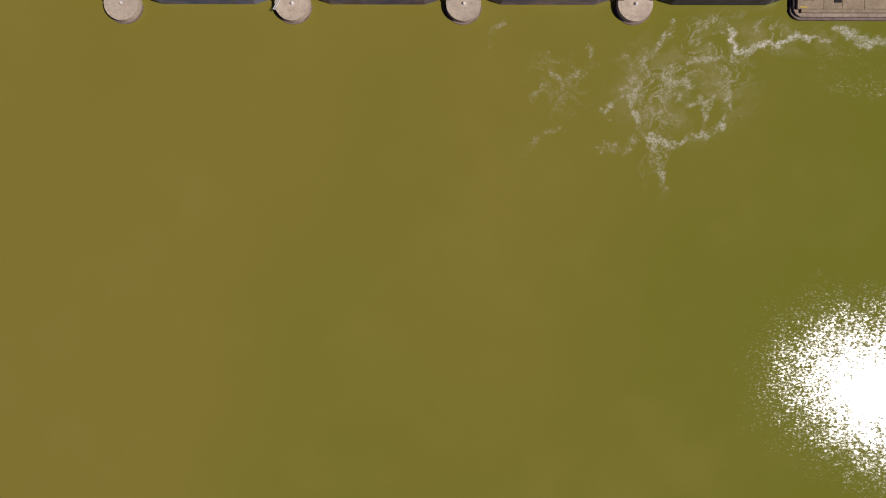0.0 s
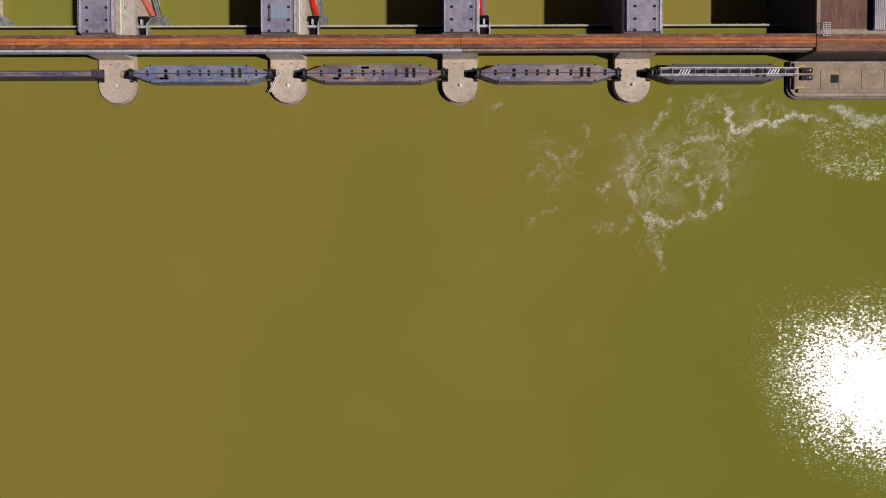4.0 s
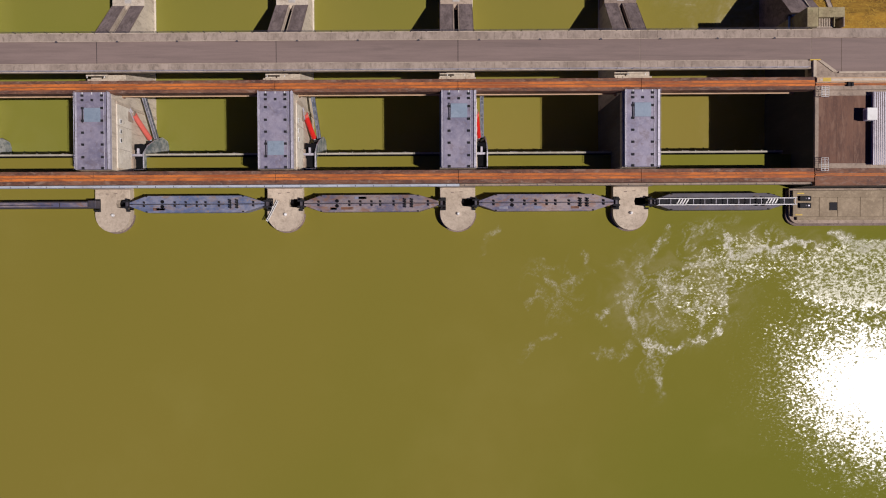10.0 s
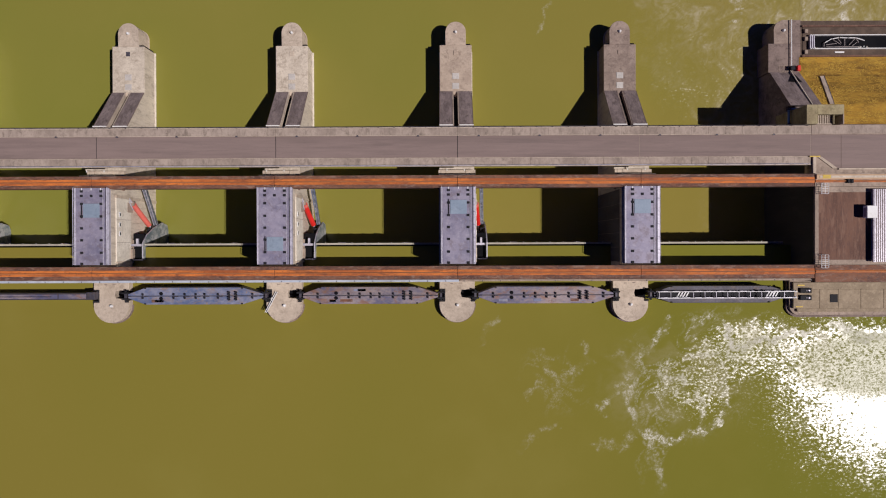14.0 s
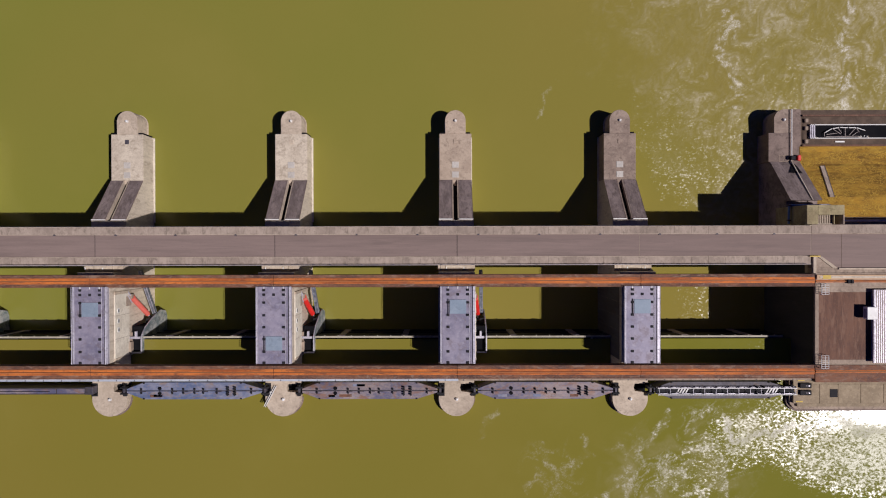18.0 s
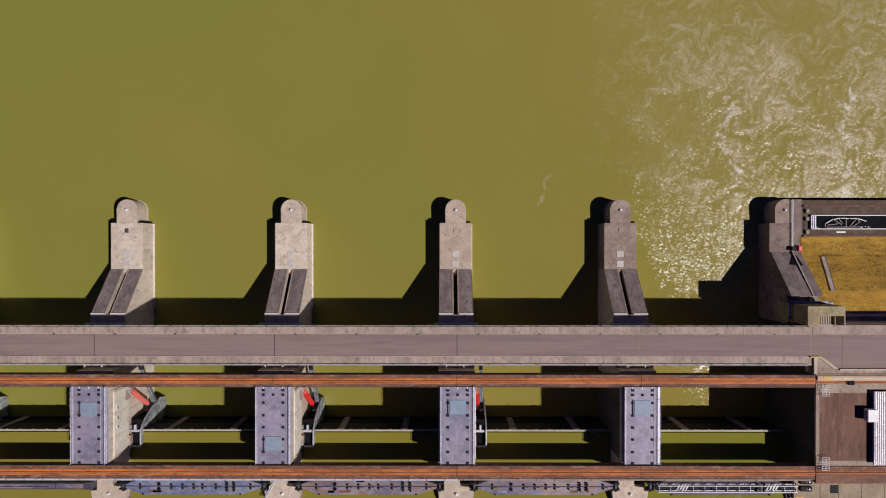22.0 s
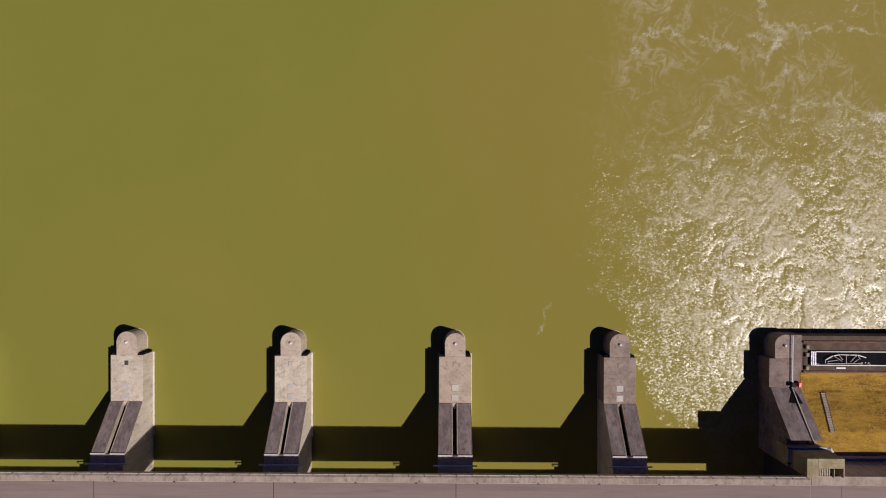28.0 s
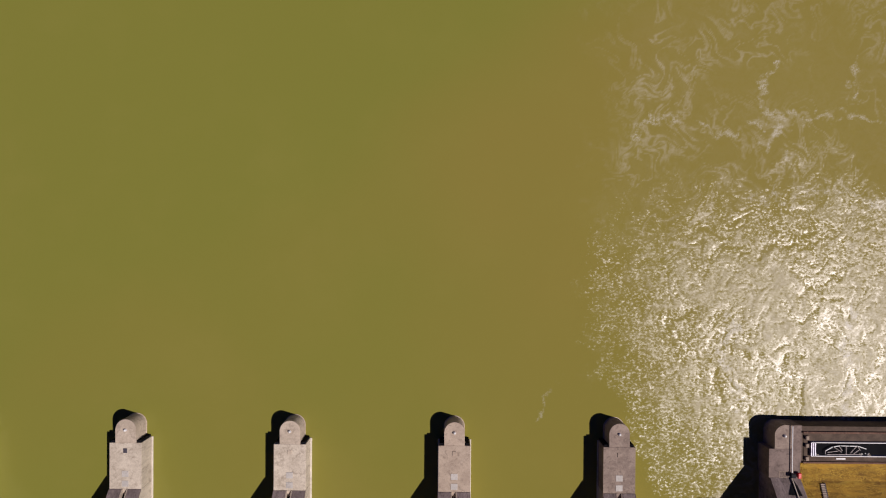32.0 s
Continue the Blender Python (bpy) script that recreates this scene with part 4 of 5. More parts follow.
# ---- crane girders ----
def build_girder(y0, y1, name, label):
    """A rusty box girder with a crane rail, span by span."""
    g = thing(name, 0, 0, ZRAIL, label, "crane girder", "crane girders")
    yc = (y0 + y1) / 2
    ends = [-118.0] + PIERS + [60.35]
    for a, b in zip(ends, ends[1:]):
        body = part("girder_span", slab(a + 0.03, b - 0.03, y0, y1, -1.75, -0.12, 0.03), "rust_plate", g, "rusty brown box girder span")
        part("base_plate", slab(a + 0.04, b - 0.04, yc - 0.45, yc + 0.5, -0.12, -0.07), "rust_orange", body, "orange rusted base plate")
        part("crane_rail", slab(a + 0.04, b - 0.04, yc - 0.07, yc + 0.07, -0.07, 0.1, 0.015), "rail_steel", body, "worn steel crane rail")
        for s in (-0.30, 0.30):
            part("clip_bar", slab(a + 0.04, b - 0.04, yc + s - 0.05, yc + s + 0.05, -0.07, 0.0), "rust_orange", body)
        for yy in (y0 + 0.07, y1 - 0.07):
            part("flange", slab(a + 0.04, b - 0.04, yy - 0.06, yy + 0.06, -0.12, -0.05), "rust_plate", body)
    return g


build_girder(-6.34, -4.29, "crane_girder", "rusty steel crane girder with an orange rail beside the road")
for a, b in zip(PIERS, PIERS[1:] + [ABUT]):
    tie = thing("tie_beam", a, -5.93, 14.5, "slim cream-painted steel beam between two pier walls", "beam", "tie beams")
    part("beam_web", slab(2.98, b - a - 2.98, -0.05, 0.05, -0.5, 0.0), "rust_plate", tie)
    part("top_flange", slab(2.98, b - a - 2.98, -0.2, 0.2, 0.0, 0.08, 0.01), "cream", tie, "cream top flange")
    for x in (3.0, b - a - 3.25):
        part("end_plate", slab(x, x + 0.25, -0.3, 0.3, -0.6, 0.0), "rust_plate", tie)
build_girder(-21.34, -19.14, "crane_girder", "rusty steel crane girder with an orange rail above the headwater")
tray = thing("cable_duct", 0, -21.62, ZRAIL - 0.5, "pale blue-grey cable duct along the crane girder", "cable duct")
part("duct", slab(-118, 2.2, -0.16, 0.22, -1.35, 0.0, 0.02), "duct_blue", tray, "pale blue-grey sheet duct")
part("duct", slab(2.25, 60.0, -0.10, 0.22, -1.35, -0.02, 0.02), "concrete_worn", tray, "brownish weathered duct")
for k in range(60):
    part("duct_clip", slab(-117 + k * 3.0, -116.9 + k * 3.0, -0.14, 0.10, 0.0, 0.03), "boom_dark", tray)


# ---- road bridge ----
bridge = thing("road_bridge", 0, 0, ZROAD, "grey road bridge with pinkish asphalt and concrete footways", "bridge")
ends = [-118.0, -88.0, -57.5, -27.9, 2.05, 32.0, 60.1]
for a, b in zip(ends, ends[1:]):
    span = part("deck_span", profile([(-2.66, -0.5), (-2.0, -1.5), (2.9, -1.5), (3.6, -0.5), (3.6, -0.12), (-2.66, -0.12)], a, b), "concrete", bridge, "concrete bridge deck span")
    part("carriageway", slab(a + 0.05, b - 0.05, -1.36, 2.26, -0.12, 0.0), "asphalt", span, "worn pinkish-grey asphalt")
    part("joint", slab(b - 0.04, b + 0.04, -1.36, 2.26, -0.12, -0.02), "walk" if b > 10 else "black", span)
    n = 10
    for k in range(n):
        x0, x1 = a + (b - a) * k / n, a + (b - a) * (k + 1) / n
        part("footway_slab", slab(x0 + 0.006, x1 - 0.006, 2.33, 3.54, -0.12, 0.13, 0.02), "walk", span)
        part("footway_slab", slab(x0 + 0.006, x1 - 0.006, -2.62, -1.42, -0.12, 0.13, 0.02), "walk", span)
    for y0, y1 in ((2.26, 2.33), (-1.42, -1.36)):
        part("kerb", slab(a, b, y0, y1, -0.12, 0.15), "concrete", span)
    part("edge_beam", slab(a, b, 3.54, 3.68, -0.5, 0.16, 0.02), "concrete", span)
    part("edge_beam", slab(a, b, -2.78, -2.62, -0.5, 0.16, 0.02), "concrete", span, "pale concrete edge beam")
    for k in range(3):
        x = a + (b - a) * (k + 0.35) / 3.0
        part("drain", prism([(x - 0.22, 2.14), (x + 0.22, 2.14), (x + 0.12, 2.38), (x - 0.12, 2.38)], 0.0, 0.16), "boom_dark", span, "small dark road drain")


def build_railing(x0, x1, y, z, name, label, paint, step=2.6):
    r = thing(name, 0, y, z, label, "railing", "bridge railings")
    n = int((x1 - x0) / step)
    for k in range(n + 1):
        x = x0 + (x1 - x0) * k / n
        part("post", slab(x - 0.025, x + 0.025, -0.03, 0.03, 0.0, 0.95), paint, r)
    for h in (0.95, 0.65, 0.35):
        part("rail", bar((x0, 0, h), (x1, 0, h), 0.022, sides=6), paint, r)
    return r


build_railing(-117.5, 59.3, 3.61, ZROAD + 0.16, "bridge_railing", "thin dark grey steel railing along the bridge footway", "boom_dark")
build_railing(-117.5, 59.3, -2.70, ZROAD + 0.16, "bridge_railing", "thin pale steel railing along the bridge edge", "cover_edge")


# ---- east bank: abutment, terrace and machine hall roof ----
EAST = 130.0
ab = thing("abutment", ABUT, 0, 0, "brown weathered concrete abutment beside the last weir bay", "abutment", kind="structure")
# wall colour carries the shade of its west face
part("wall_block", profile([(-21.9, -4), (-21.9, 17.5), (-19.2, 17.5), (-19.2, 17.7), (-6.4, 17.7), (-6.4, 17.1), (3.2, 17.1), (3.2, -4)], -1.5, EAST - ABUT), "shaded_wall", ab, "concrete bank wall coloured near-black for its shaded west face")
slope = [(3.2, -4), (3.2, 11.5), (8.1, 11.5), (8.1, 13.0), (15.6, 6.0), (15.6, -4)]
part("sloping_beam", profile(slope, -2.6, 1.0), "ramp", ab, "dark weathered sloping concrete beam")
part("sloping_beam", profile(slope, 1.2, 2.8), "ramp", ab, "dark weathered sloping concrete beam")
part("slot_curb", profile([(8.1, 6), (8.1, 13.18), (15.9, 6.18), (15.9, 4)], 1.04, 1.2), "concrete_wall", ab, "pale kerb strip between the beams")
part("tail_block", slab(-2.9, 3.0, 15.6, 20.86, -4, ZLOW, 0.05), "concrete_dark", ab, "brown flat concrete top")
tail = [(1.4, 20.86), (1.4, 25.15), (0.4, 25.15)] + arc(0, 23.3, 1.87, 80, 170, 10) + [(-1.87, 23.3), (-1.87, 20.86)]
part("tail_nose", prism(tail, -4, ZLOW - 0.02, 0.05), "concrete_brown", ab, "rounded brown concrete end")
part("tail_apron", slab(1.4, 3.0, 20.86, 25.15, -4, ZLOW, 0.03), "concrete_dark", ab)
dome(-0.1, 23.22, ZLOW, 0.24, "white", ab, label="small white round marker lamp")
# flat near-black face on the slope stands for the pit's shaded depth
pit = bmesh.new()
pit.faces.new([pit.verts.new((x, y, 6.12 + (15.6 - y) * 7.0 / 7.5)) for x, y in ((-0.35, 13.35), (2.0, 13.2), (1.75, 14.6), (1.3, 15.58), (0.85, 14.9))])
part("pit", pit, "gap_shade", ab, "dark open pit in the slope")

part("road_wall", slab(3.1, EAST - ABUT, 3.2, 3.6, 5.0, 17.05), "concrete_wall", ab, "concrete retaining wall of the road")
part("wall_foot", slab(3.1, EAST - ABUT, 3.6, 5.3, 5.0, 9.9), "concrete_worn", ab, "concrete footing of the road wall")

pole = thing("flood_light", ABUT + 1.15, 16.2, ZLOW, "black floodlight on a short post at the abutment", "floodlight")
part("mast", bar((0, 0, 0), (0, 0, 0.5), 0.09), "black", pole)
part("lamp_box", slab(-0.42, 0.42, -0.38, 0.38, 0.5, 0.95, 0.08), "black", pole)
part("foot_plate", slab(-0.3, 0.3, -0.3, 0.3, 0, 0.06), "black", pole)
ring = thing("lifebuoy_stand", ABUT + 2.35, 16.2, ZLOW, "red lifebuoy box on a post beside the meadow", "lifebuoy stand")
part("post", bar((0, 0, 0), (0, 0, 0.4), 0.06), "black", ring)
part("box", slab(-0.3, 0.3, -0.5, 0.5, 0.3, 0.8, 0.08), "red", ring, "red box")
frame_mark = thing("hatch_frame", ABUT - 0.2, 16.2, ZLOW, "thin worn concrete frame around a floor hatch", "hatch")
for x0, x1, y0, y1 in ((-0.8, 0.8, 0.53, 0.6), (-0.8, 0.8, -0.6, -0.53), (-0.8, -0.73, -0.53, 0.53), (0.73, 0.8, -0.53, 0.53), (-0.03, 0.03, -0.53, 0.53)):
    part("frame_bar", slab(x0, x1, y0, y1, 0, 0.05), "concrete_worn", frame_mark)
quay_rail = thing("quay_railing", ABUT + 1.12, 0, ZLOW, "white steel railing along the abutment", "railing")
for k in range(6):
    y = 16.6 + k * 1.7
    part("post", bar((0, y, 0), (0, y, 0.38), 0.04, sides=8), "white", quay_rail)
for h in (0.38,):
    part("rail", bar((0, 16.4, h), (0, 25.1, h), 0.1, sides=8), "white", quay_rail)


def build_meadow():
    """The bank: flat by the quay, then rising towards the road."""
    bm = bmesh.new()
    nx, ny = 60, 48
    rows = []
    for j in range(ny + 1):
        y = 5.3 + (18.35 - 5.3) * j / ny
        row = []
        for i in range(nx + 1):
            x = 64.75 + (EAST - 64.75) * (i / nx) ** 1.5
            rise = min(max((15.1 - y) / 6.2, 0.0), 1.0)
            z = 6.05 + 4.25 * rise + 0.08 * noise.noise((x * 0.25, y * 0.5, 0))
            row.append(bm.verts.new((x, y, z)))
        rows.append(row)
    for j in range(ny):
        for i in range(nx):
            bm.faces.new((rows[j][i], rows[j][i + 1], rows[j + 1][i + 1], rows[j + 1][i]))
    return bm


def ground_z(x, y):
    rise = min(max((15.1 - y) / 6.2, 0.0), 1.0)
    return 6.05 + 4.25 * rise + 0.08 * noise.noise((x * 0.25, y * 0.5, 0))


tagged(part("ground", build_meadow(), "soil", None), "dry golden meadow sloping up to the road", "ground", kind="structure")
tagged(part("quay_base", slab(65.0, EAST, 3.3, 25.0, -4, 5.95), "gravel", None), "dark earth and stone quay behind the bank", "ground", kind="structure")

rnd = random.Random(3)
bm = bmesh.new()
for k in range(14000):
    x, y = rnd.uniform(64.9, 84), rnd.uniform(5.6, 18.2)
    if k > 10500:  # taller tufts along the paved edge and the slope's foot
        x, y = 65.0 + abs(rnd.gauss(0, 0.9)) + max(0, 12.5 - y) * 0.4, rnd.uniform(8.0, 18.2)
    if x < 64.5 + max(0, (12.5 - y)) * 0.4 or noise.noise((x * 0.35, y * 1.1, 4.0)) < -0.25:
        continue
    z, a, h = ground_z(x, y) + 0.002, rnd.gauss(0, 0.6) + rnd.choice((0, math.pi)), rnd.uniform(0.03, 0.16 if k > 10500 else 0.08)
    w, lean = rnd.uniform(0.02, 0.06), rnd.uniform(0.12, 0.4)
    dx, dy = math.cos(a), math.sin(a)
    p0 = bm.verts.new((x - dy * w, y + dx * w, z))
    p1 = bm.verts.new((x + dy * w, y - dx * w, z))
    p2 = bm.verts.new((x + dx * lean, y + dy * lean, z + h))
    bm.faces.new((p0, p1, p2))
tagged(part("meadow_grass", bm, "blade", None), "short dry golden grass on the bank", "grass", kind="stuff")

# trough with a stored lattice truss
trough = thing("storage_trough", 65.4, 21.1, ZLOW, "dark trough with a pale frame behind the quay", "trough")
part("floor", slab(0, 40, -2.6, 2.9, -0.06, 0.03), "gravel", trough)
for y0, y1 in ((2.7, 3.0), (-2.75, -2.45)):
    part("curb", slab(-0.3, 40, y0, y1, -0.1, 0.35, 0.03), "bitumen", trough)
for y0, y1 in ((1.05, 1.2), (-1.4, -1.25)):
    part("frame_beam", slab(1.0, 40, y0, y1, 0.03, 0.6, 0.02), "white", trough, "pale steel frame beam")
part("bed", slab(1.0, 40, -1.25, 1.05, 0.03, 0.1), "gap_shade", trough, "dark bed of the trough")
for x in (1.0, 1.35, 1.7):
    part("end_bar", slab(x, x + 0.14, -1.4, 1.2, 0.1, 0.6), "cover_edge", trough)
for y in (-1.9, 0.5, 1.9):
    part("end_block", slab(0.15, 0.7, y - 0.35, y + 0.35, 0.03, 0.5, 0.04), "concrete_worn", trough)
truss = thing("lattice_truss", 68.4, 20.35, ZLOW + 0.12, "pale steel truss lying in pieces in the trough", "truss")
top = [(0.6, 0.45), (2.0, 1.15), (3.3, 1.35), (4.9, 1.30), (6.3, 1.30), (8.0, 0.80)]
for (xa, ya), (xb, yb) in zip(top, top[1:]):
    part("top_chord", beam((xa + 0.08, ya, 0.4), (xb - 0.1, yb, 0.4), 0.13, 0.2), "white", truss, "bent pale chord")
for xa, ya, xb, yb in ((0.6, -0.25, 0.6, 0.5), (2.1, 1.1, 3.6, 0.15), (3.0, 1.3, 3.7, 0.4), (4.35, -0.2, 4.35, 1.3), (5.1, 0.0, 6.3, 1.28), (5.6, -0.2, 6.6, 0.55), (1.0, 0.1, 2.9, 0.35), (6.4, 1.25, 6.9, 0.5)):
    part("web_bar", beam((xa, ya, 0.34), (xb, yb, 0.34), 0.07, 0.12), "roof_metal", truss, "loose grey web bar")
part("bottom_chord", beam((0.9, -0.28, 0.3), (6.9, -0.22, 0.3), 0.07, 0.14), "roof_metal", truss)
rubble = thing("rubble_heap", 66.4, 20.0, ZLOW + 0.1, "pale rubble and scrap lying in the trough", "rubble")
rnd = random.Random(12)
for cx, w in ((0.9, 0.9), (9.2, 0.5), (10.9, 0.9)):
    for k in range(9):
        x, y, r = cx + rnd.gauss(0, w * 0.4), rnd.uniform(-0.35, 0.35) * (1 - 0.3 * w), rnd.uniform(0.08, 0.2)
        bm = bmesh.new()
        bmesh.ops.create_icosphere(bm, subdivisions=1, radius=r)
        for v in bm.verts:
            v.co = Vector((x, y, r * 0.6)) + v.co * rnd.uniform(0.7, 1.25)
        part("lump", bm, rnd.choice(("plate", "white", "concrete_wall")), rubble)
plank = thing("white_plank", 72.0, 19.2, ZLOW, "white board lying on the gravel strip", "board")
part("board", slab(-0.85, 0.85, -0.13, 0.13, 0.03, 0.2, 0.02), "white", plank)

stair = thing("bank_steps", 66.9, 0, 0, "narrow concrete steps up the meadow bank", "steps")
for k in range(24):
    y = 8.9 + k * 0.25
    x = 1.02 + k * 0.028
    z = 10.5 - (y - 8.87) * 0.69
    part("tread", slab(x - 0.38, x + 0.34, y - 0.1, y + 0.12, z - 0.2, z + 0.14, 0.02), "walk", stair)
part("stringer", beam((1.44, 8.8, ground_z(68.3, 8.8) + 0.1), (2.08, 14.8, ground_z(68.9, 14.8) + 0.1), 0.12, 0.4), "boom_dark", stair, "dark edge beam beside the treads")

# hut beside the road
hut = thing("stair_shelter", 61.9, 3.78, 0, "beige concrete stair shelter beside the road", "shelter")
part("roof_slab", slab(-3.04, -1.25, 0.0, 3.15, 9.0, 18.75, 0.05), "mossy", hut, "beige mossy concrete roof")
part("roof_slab", slab(-1.25, 3.06, 1.55, 3.15, 9.0, 18.75, 0.05), "mossy", hut, "beige mossy concrete roof")
part("side_wall", slab(2.84, 3.06, 0.0, 1.55, 9.0, 18.75, 0.04), "concrete_worn", hut)
part("mid_wall", slab(1.4, 1.55, 0.0, 1.55, 9.0, 18.6, 0.03), "mossy", hut)
part("well_floor", slab(-1.25, 2.84, 0.0, 1.55, 9.0, 16.0), "gap_shade", hut)
for k in range(9):
    part("grille_bar", slab(-1.1 + k * 0.28, -0.97 + k * 0.28, 0.02, 1.5, 18.0, 18.15), "concrete", hut)
part("grille_beam", slab(-1.25, 1.4, 1.1, 1.25, 17.8, 17.98), "concrete", hut)
part("front_sill", slab(-1.25, 1.4, 0.0, 0.14, 16.0, 18.3, 0.03), "concrete", hut)
# shaded stretches of this white pipe are coloured blue, the sunlit end pale
pipe = thing("blue_pipe", 61.9, 0, 14.05, "white pipe bent round the shelter corner, coloured blue where shaded", "pipe")
part("run", bar((-3.4, 7.15, 0), (3.5, 7.15, 0), 0.2), "blue_pipe", pipe)
part("bend", bar((3.5, 7.15, 0), (3.95, 6.4, 0), 0.22), "cover_edge", pipe)
part("sleeve", bar((1.6, 7.15, 0), (3.4, 7.15, 0), 0.23), "cover_edge", pipe, "pale stretch of pipe, coloured as sunlit")
part("drop", bar((-3.4, 7.15, 0), (-3.45, 4.0, 0), 0.2), "blue_pipe", pipe)
for x, y in ((-3.4, 7.15), (-3.45, 4.6), (3.2, 7.15)):
    part("pipe_clip", slab(x - 0.28, x + 0.28, y - 0.12, y + 0.12, -0.26, 0.26, 0.02), "boom_dark", pipe)
lowpipe = thing("bank_pipe", 66.3, 4.6, 11.2, "pale pipe along the foot of the road wall", "pipe")
part("run", bar((0, 0, 0), (50, 0, 0), 0.2), "cover_edge", lowpipe)

# terrace between the crane tracks
terr = thing("terrace", ABUT, 0, 18.5, "concrete terrace with brown roofing felt beside the machine hall", "terrace", kind="structure")
part("edge_strip", slab(-1.45, -0.85, -19.2, -6.4, -0.8, -0.35, 0.03), "concrete_worn", terr, "pale concrete edge strip")
part("edge_strip", slab(-0.85, EAST - ABUT, -7.3, -6.4, -0.8, -0.38, 0.03), "concrete_worn", terr)
part("edge_strip", slab(-0.85, EAST - ABUT, -19.2, -18.35, -0.8, -0.38, 0.03), "concrete_worn", terr)
part("felt", slab(-0.85, 8.7, -18.35, -7.3, -0.8, -0.42), "bitumen", terr, "brown weathered roofing felt")
for x in (2.2, 5.0):
    part("felt_seam", slab(x - 0.04, x + 0.04, -18.35, -7.3, -0.42, -0.40), "bitumen", terr)
for y0, y1, name in ((-6.38, -4.2, "concrete_worn"), (-22.0, -19.22, "rust_plate")):
    part("rail_bed", slab(-1.5, EAST - ABUT, y0, y1, -1.4, -0.15), name, terr)
part("cable_channel", slab(-1.45, EAST - ABUT, -5.2, -4.42, -0.15, 0.15, 0.03), "cream", terr, "cream cable channel")
part("channel_lid", slab(-1.0, EAST - ABUT, -4.98, -4.64, 0.15, 0.18), "concrete_wall", terr, "pale channel lid")
for y in (-5.5, -20.24):
    part("crane_rail", slab(-1.5, EAST - ABUT, y - 0.07, y + 0.07, -0.11, 0.1), "rail_steel", terr, "worn steel crane rail")
    part("rail_pad", slab(-1.5, EAST - ABUT, y - 0.2, y + 0.2, -0.15, -0.11), "rust_orange", terr)
part("yellow_mark", slab(-0.5, 0.8, -5.1, -4.5, 0.18, 0.2), "yellow", terr, "yellow painted mark")
for x in (3.5, 4.05):
    part("buffer", slab(x, x + 0.4, -5.85, -5.2, -0.1, 0.35, 0.03), "black", terr)

for y, half in ((-6.75, 0.85), (-18.6, 1.05)):
    gr = thing("grating_box", ABUT - 0.3, y, 18.1, "pale tubular cage over a ladder opening", "cage", "ladder cages")
    for i in range(7):
        yy = half * (i / 3.0 - 1)
        part("cage_bar", bar((-0.58, yy, 0.9), (0.58, yy, 0.9), 0.035, sides=6), "white", gr)
    for x in (-0.58, 0.0, 0.58):
        part("cage_bar", bar((x, -half, 0.9), (x, half, 0.9), 0.045, sides=6), "white", gr)
    for x in (-0.58, 0.58):
        for yy in (-half, half):
            part("cage_leg", bar((x, yy, 0.0), (x, yy, 0.9), 0.035, sides=6), "white", gr)

hall = thing("machine_hall", 69.75, 0, 17.7, "low machine hall with a ribbed grey metal roof", "building")
# blue steel colour stands in for skylight on the shaded west face
part("wall", slab(0.0, EAST - 69.55, -18.6, -7.0, 0.0, 1.15), "boom_blue", hall, "hall wall coloured blue for its skylit shade")
part("roof", slab(-0.15, EAST - 69.55, -18.75, -6.85, 1.15, 1.28), "roof_metal", hall, "grey metal roof")
for k in range(80):
    part("roof_rib", slab(0.0 + k * 0.32, 0.09 + k * 0.32, -18.7, -6.9, 1.28, 1.35), "cover_edge", hall)
part("roof_edge", slab(-0.25, -0.15, -18.75, -6.85, 1.05, 1.4), "cover_edge", hall)
vent = part("vent_box", slab(-1.75, -0.1, -11.6, -9.6, 1.0, 2.1, 0.05), "white", hall, "white sheet-metal vent box on the wall")
part("louvre", slab(-1.79, -1.75, -11.4, -9.9, 1.2, 1.9), "cover", vent)
part("bracket", slab(-0.95, 0.0, -11.4, -9.9, 0.4, 1.0), "boom_dark", vent)

# road on the bank
road = thing("bank_road", 60.1, 0, ZROAD, "pinkish-grey asphalt road on the bank", "road", kind="structure")
part("roadbed", slab(0.05, EAST - 60.1, -3.35, 3.2, -1.1, 0.0), "asphalt", road)
part("patch_joint", slab(4.92, 5.0, -3.3, 2.2, 0.0, 0.004), "gravel", road)
part("kerb_line", slab(0.05, EAST - 60.1, 2.2, 2.33, 0.0, 0.12), "concrete_worn", road)
part("footway", slab(0.05, EAST - 60.1, 2.33, 3.75, -0.1, 0.14), "walk", road)
part("edge_wall", slab(4.3, EAST - 60.1, -3.6, -3.35, -1.1, 0.45, 0.03), "concrete", road)
part("shoulder", slab(0.06, 4.3, -3.62, -3.3, -1.1, 0.2), "concrete_worn", road)
part("footway_corner", prism([(0.06, -1.5), (1.5, -1.5), (4.0, -3.34), (0.06, -3.34)][::-1], 0.0, 0.13), "concrete_worn", road)
part("edge_wall", prism([(0.9, -1.45), (1.6, -1.45), (4.3, -3.4), (3.5, -3.4)][::-1], 0.13, 0.3, 0.03), "concrete", road, "pale slanting kerb")
part("yellow_kerb", beam((-0.4, -1.42, 0.3), (1.3, -1.42, 0.3), 0.16, 0.25), "yellow", road, "yellow painted kerb")
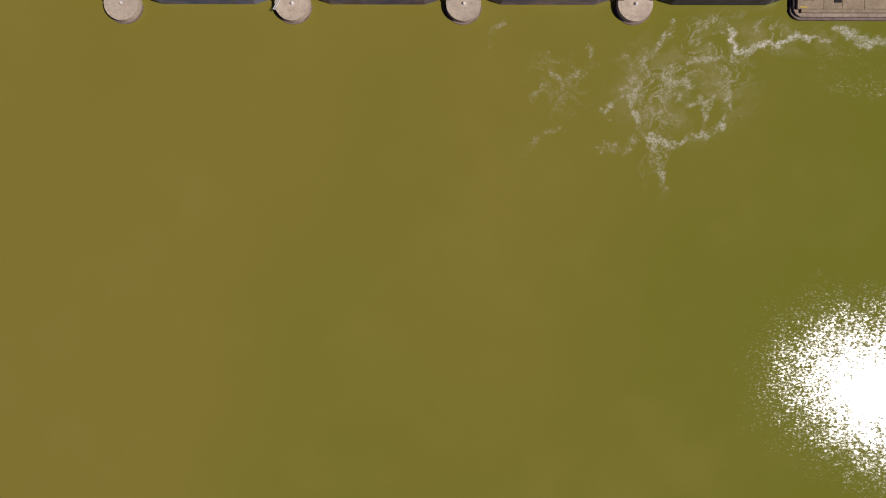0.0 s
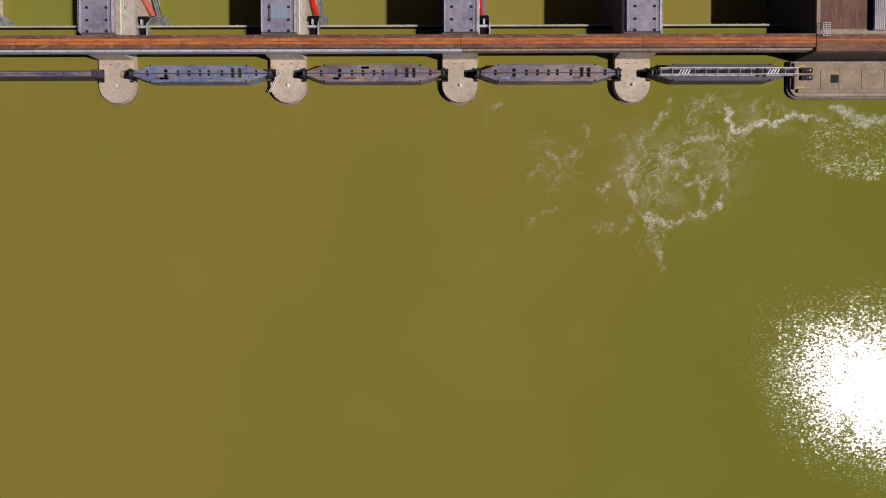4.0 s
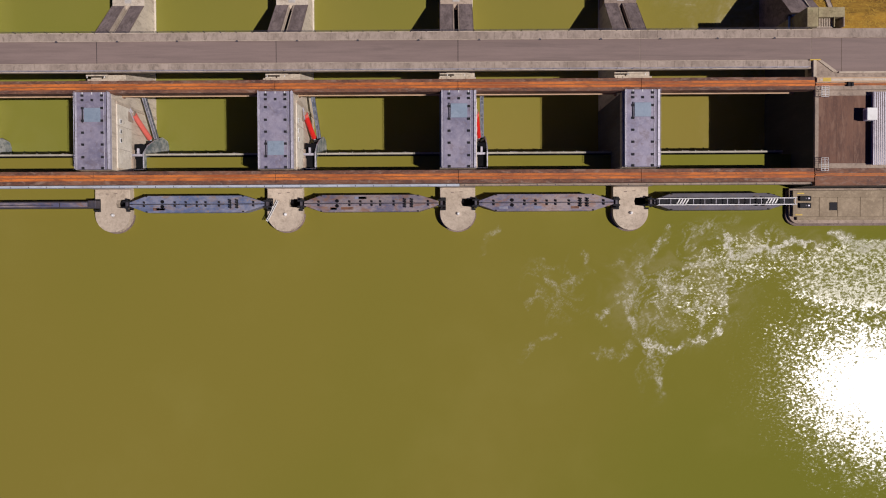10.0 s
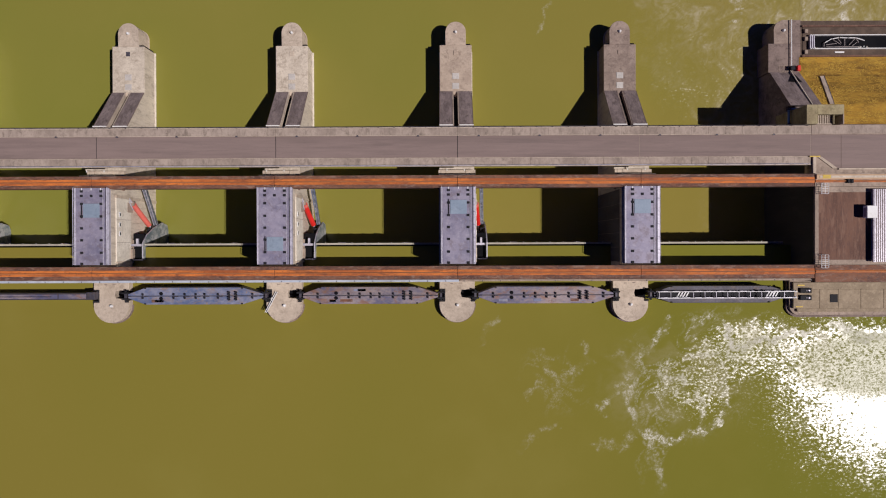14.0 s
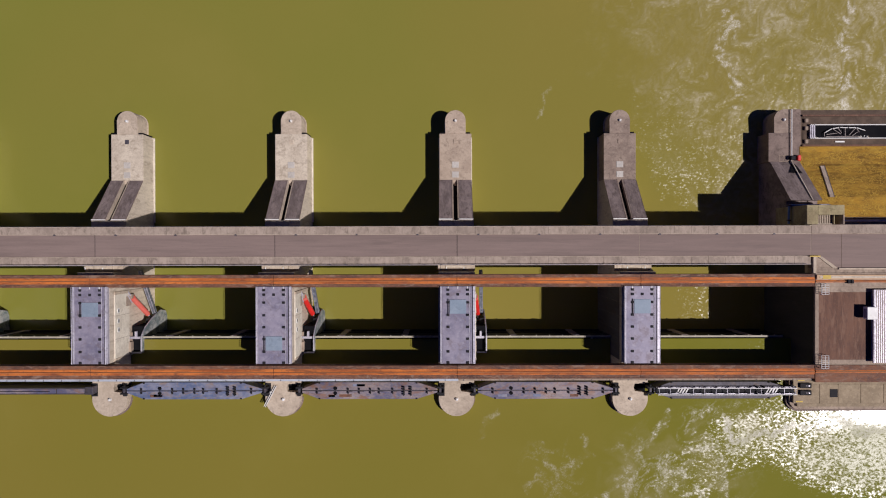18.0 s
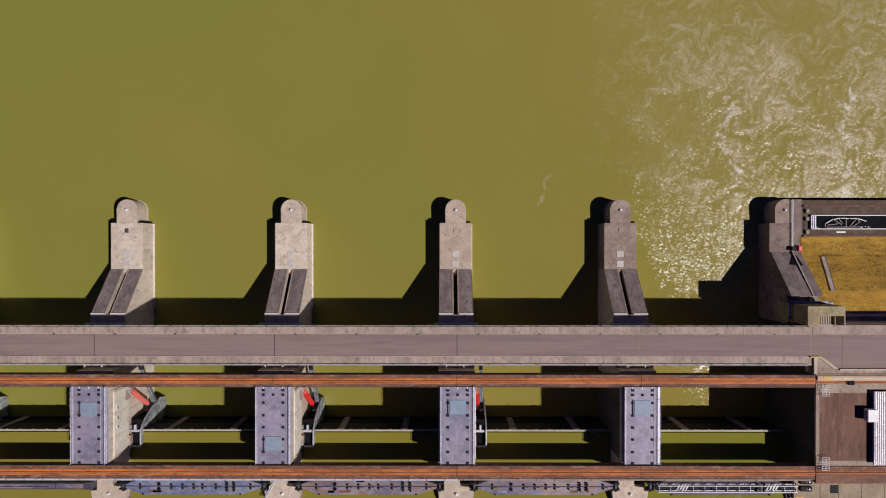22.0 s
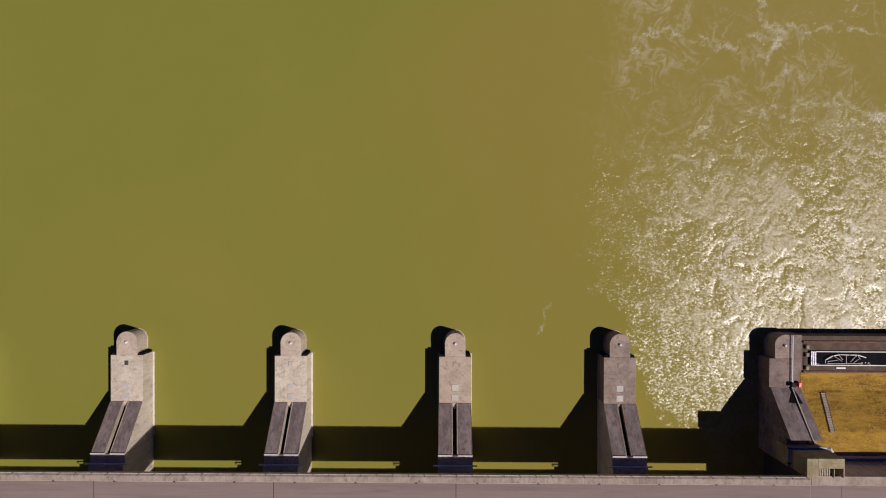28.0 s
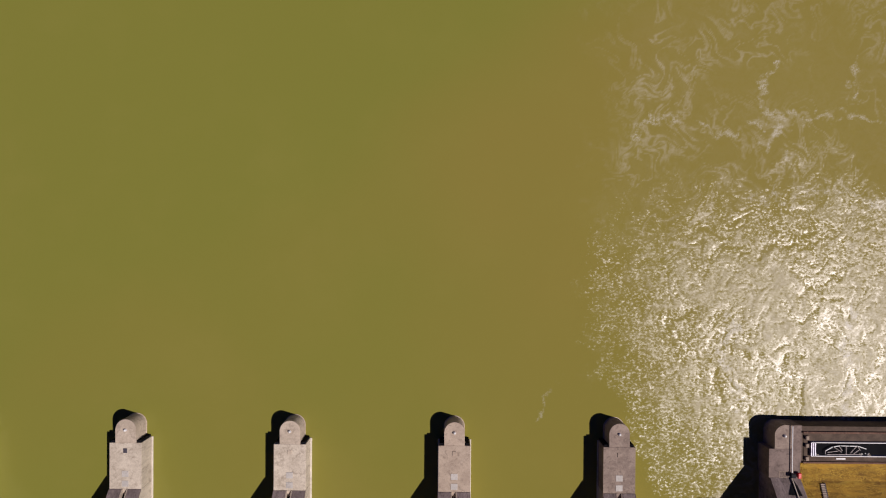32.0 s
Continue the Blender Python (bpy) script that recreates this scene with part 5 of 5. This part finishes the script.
part("shoulder", slab(0.05, EAST - 60.1, -4.2, -3.6, -1.1, 0.25), "concrete_worn", road)
part("corner_pier", slab(0.1, 0.6, -4.2, -1.5, -2.0, 0.5, 0.03), "concrete", road)

# quay on the headwater side
quay = thing("quay", ABUT, 0, 0, "pale concrete quay with a rounded corner on the headwater", "quay", kind="structure")
corner = [(-2.3, -22.0), (-2.3, -26.0)] + arc(-0.6, -26.4, 1.7, 190, 262, 8) + [(EAST - ABUT, -28.1), (EAST - ABUT, -22.0)]
part("quay_block", prism(corner, -4, 12.0, 0.05), "concrete_worn", quay)
low = [(-2.5, -22.0), (-2.5, -26.0)] + arc(-0.6, -26.4, 2.1, 190, 265, 8) + [(EAST - ABUT, -28.5), (EAST - ABUT, -22.0)]
part("quay_ledge", prism(low, -4, 11.5, 0.05), "concrete_dark", quay, "dark lower ledge of the quay")
for x0, x1 in ((-1.9, 2.6), (2.65, 5.78), (5.83, 9.68), (9.73, 13.63), (13.68, 20.0), (20.05, 30.0)):
    part("quay_panel", slab(x0, x1, -26.9, -23.6, 12.0, 12.55, 0.03), "quay_tan", quay, "pale concrete top panel")
part("quay_strip", slab(-1.9, 30.0, -23.59, -22.4, 12.0, 12.53, 0.03), "quay_tan", quay)
part("quay_kerb", slab(-1.2, 30.0, -27.5, -26.91, 12.0, 12.45, 0.03), "quay_tan", quay)
part("quay_hatch", slab(4.38, 5.7, -25.85, -24.45, 12.55, 12.62, 0.02), "black", quay, "dark steel hatch")
for y0 in (-23.78, -25.02):
    part("latch_block", slab(-0.92, 1.03, y0 - 0.42, y0 + 0.42, 12.55, 12.95, 0.05), "black", quay, "black steel latch block")
    part("latch_pin", bar((0.55, y0, 12.95), (0.55, y0, 13.08), 0.14, sides=10), "cover_edge", quay)
    part("latch_eye", slab(0.0, 0.3, y0 - 0.12, y0 + 0.12, 12.95, 13.0), "boom_dark", quay)
for x, y in ((-0.6, -22.9), (-0.9, -26.6)):
    part("yellow_mark", slab(x - 0.6, x + 0.6, y - 0.1, y + 0.1, 12.55, 12.58), "yellow", quay, "yellow painted mark")
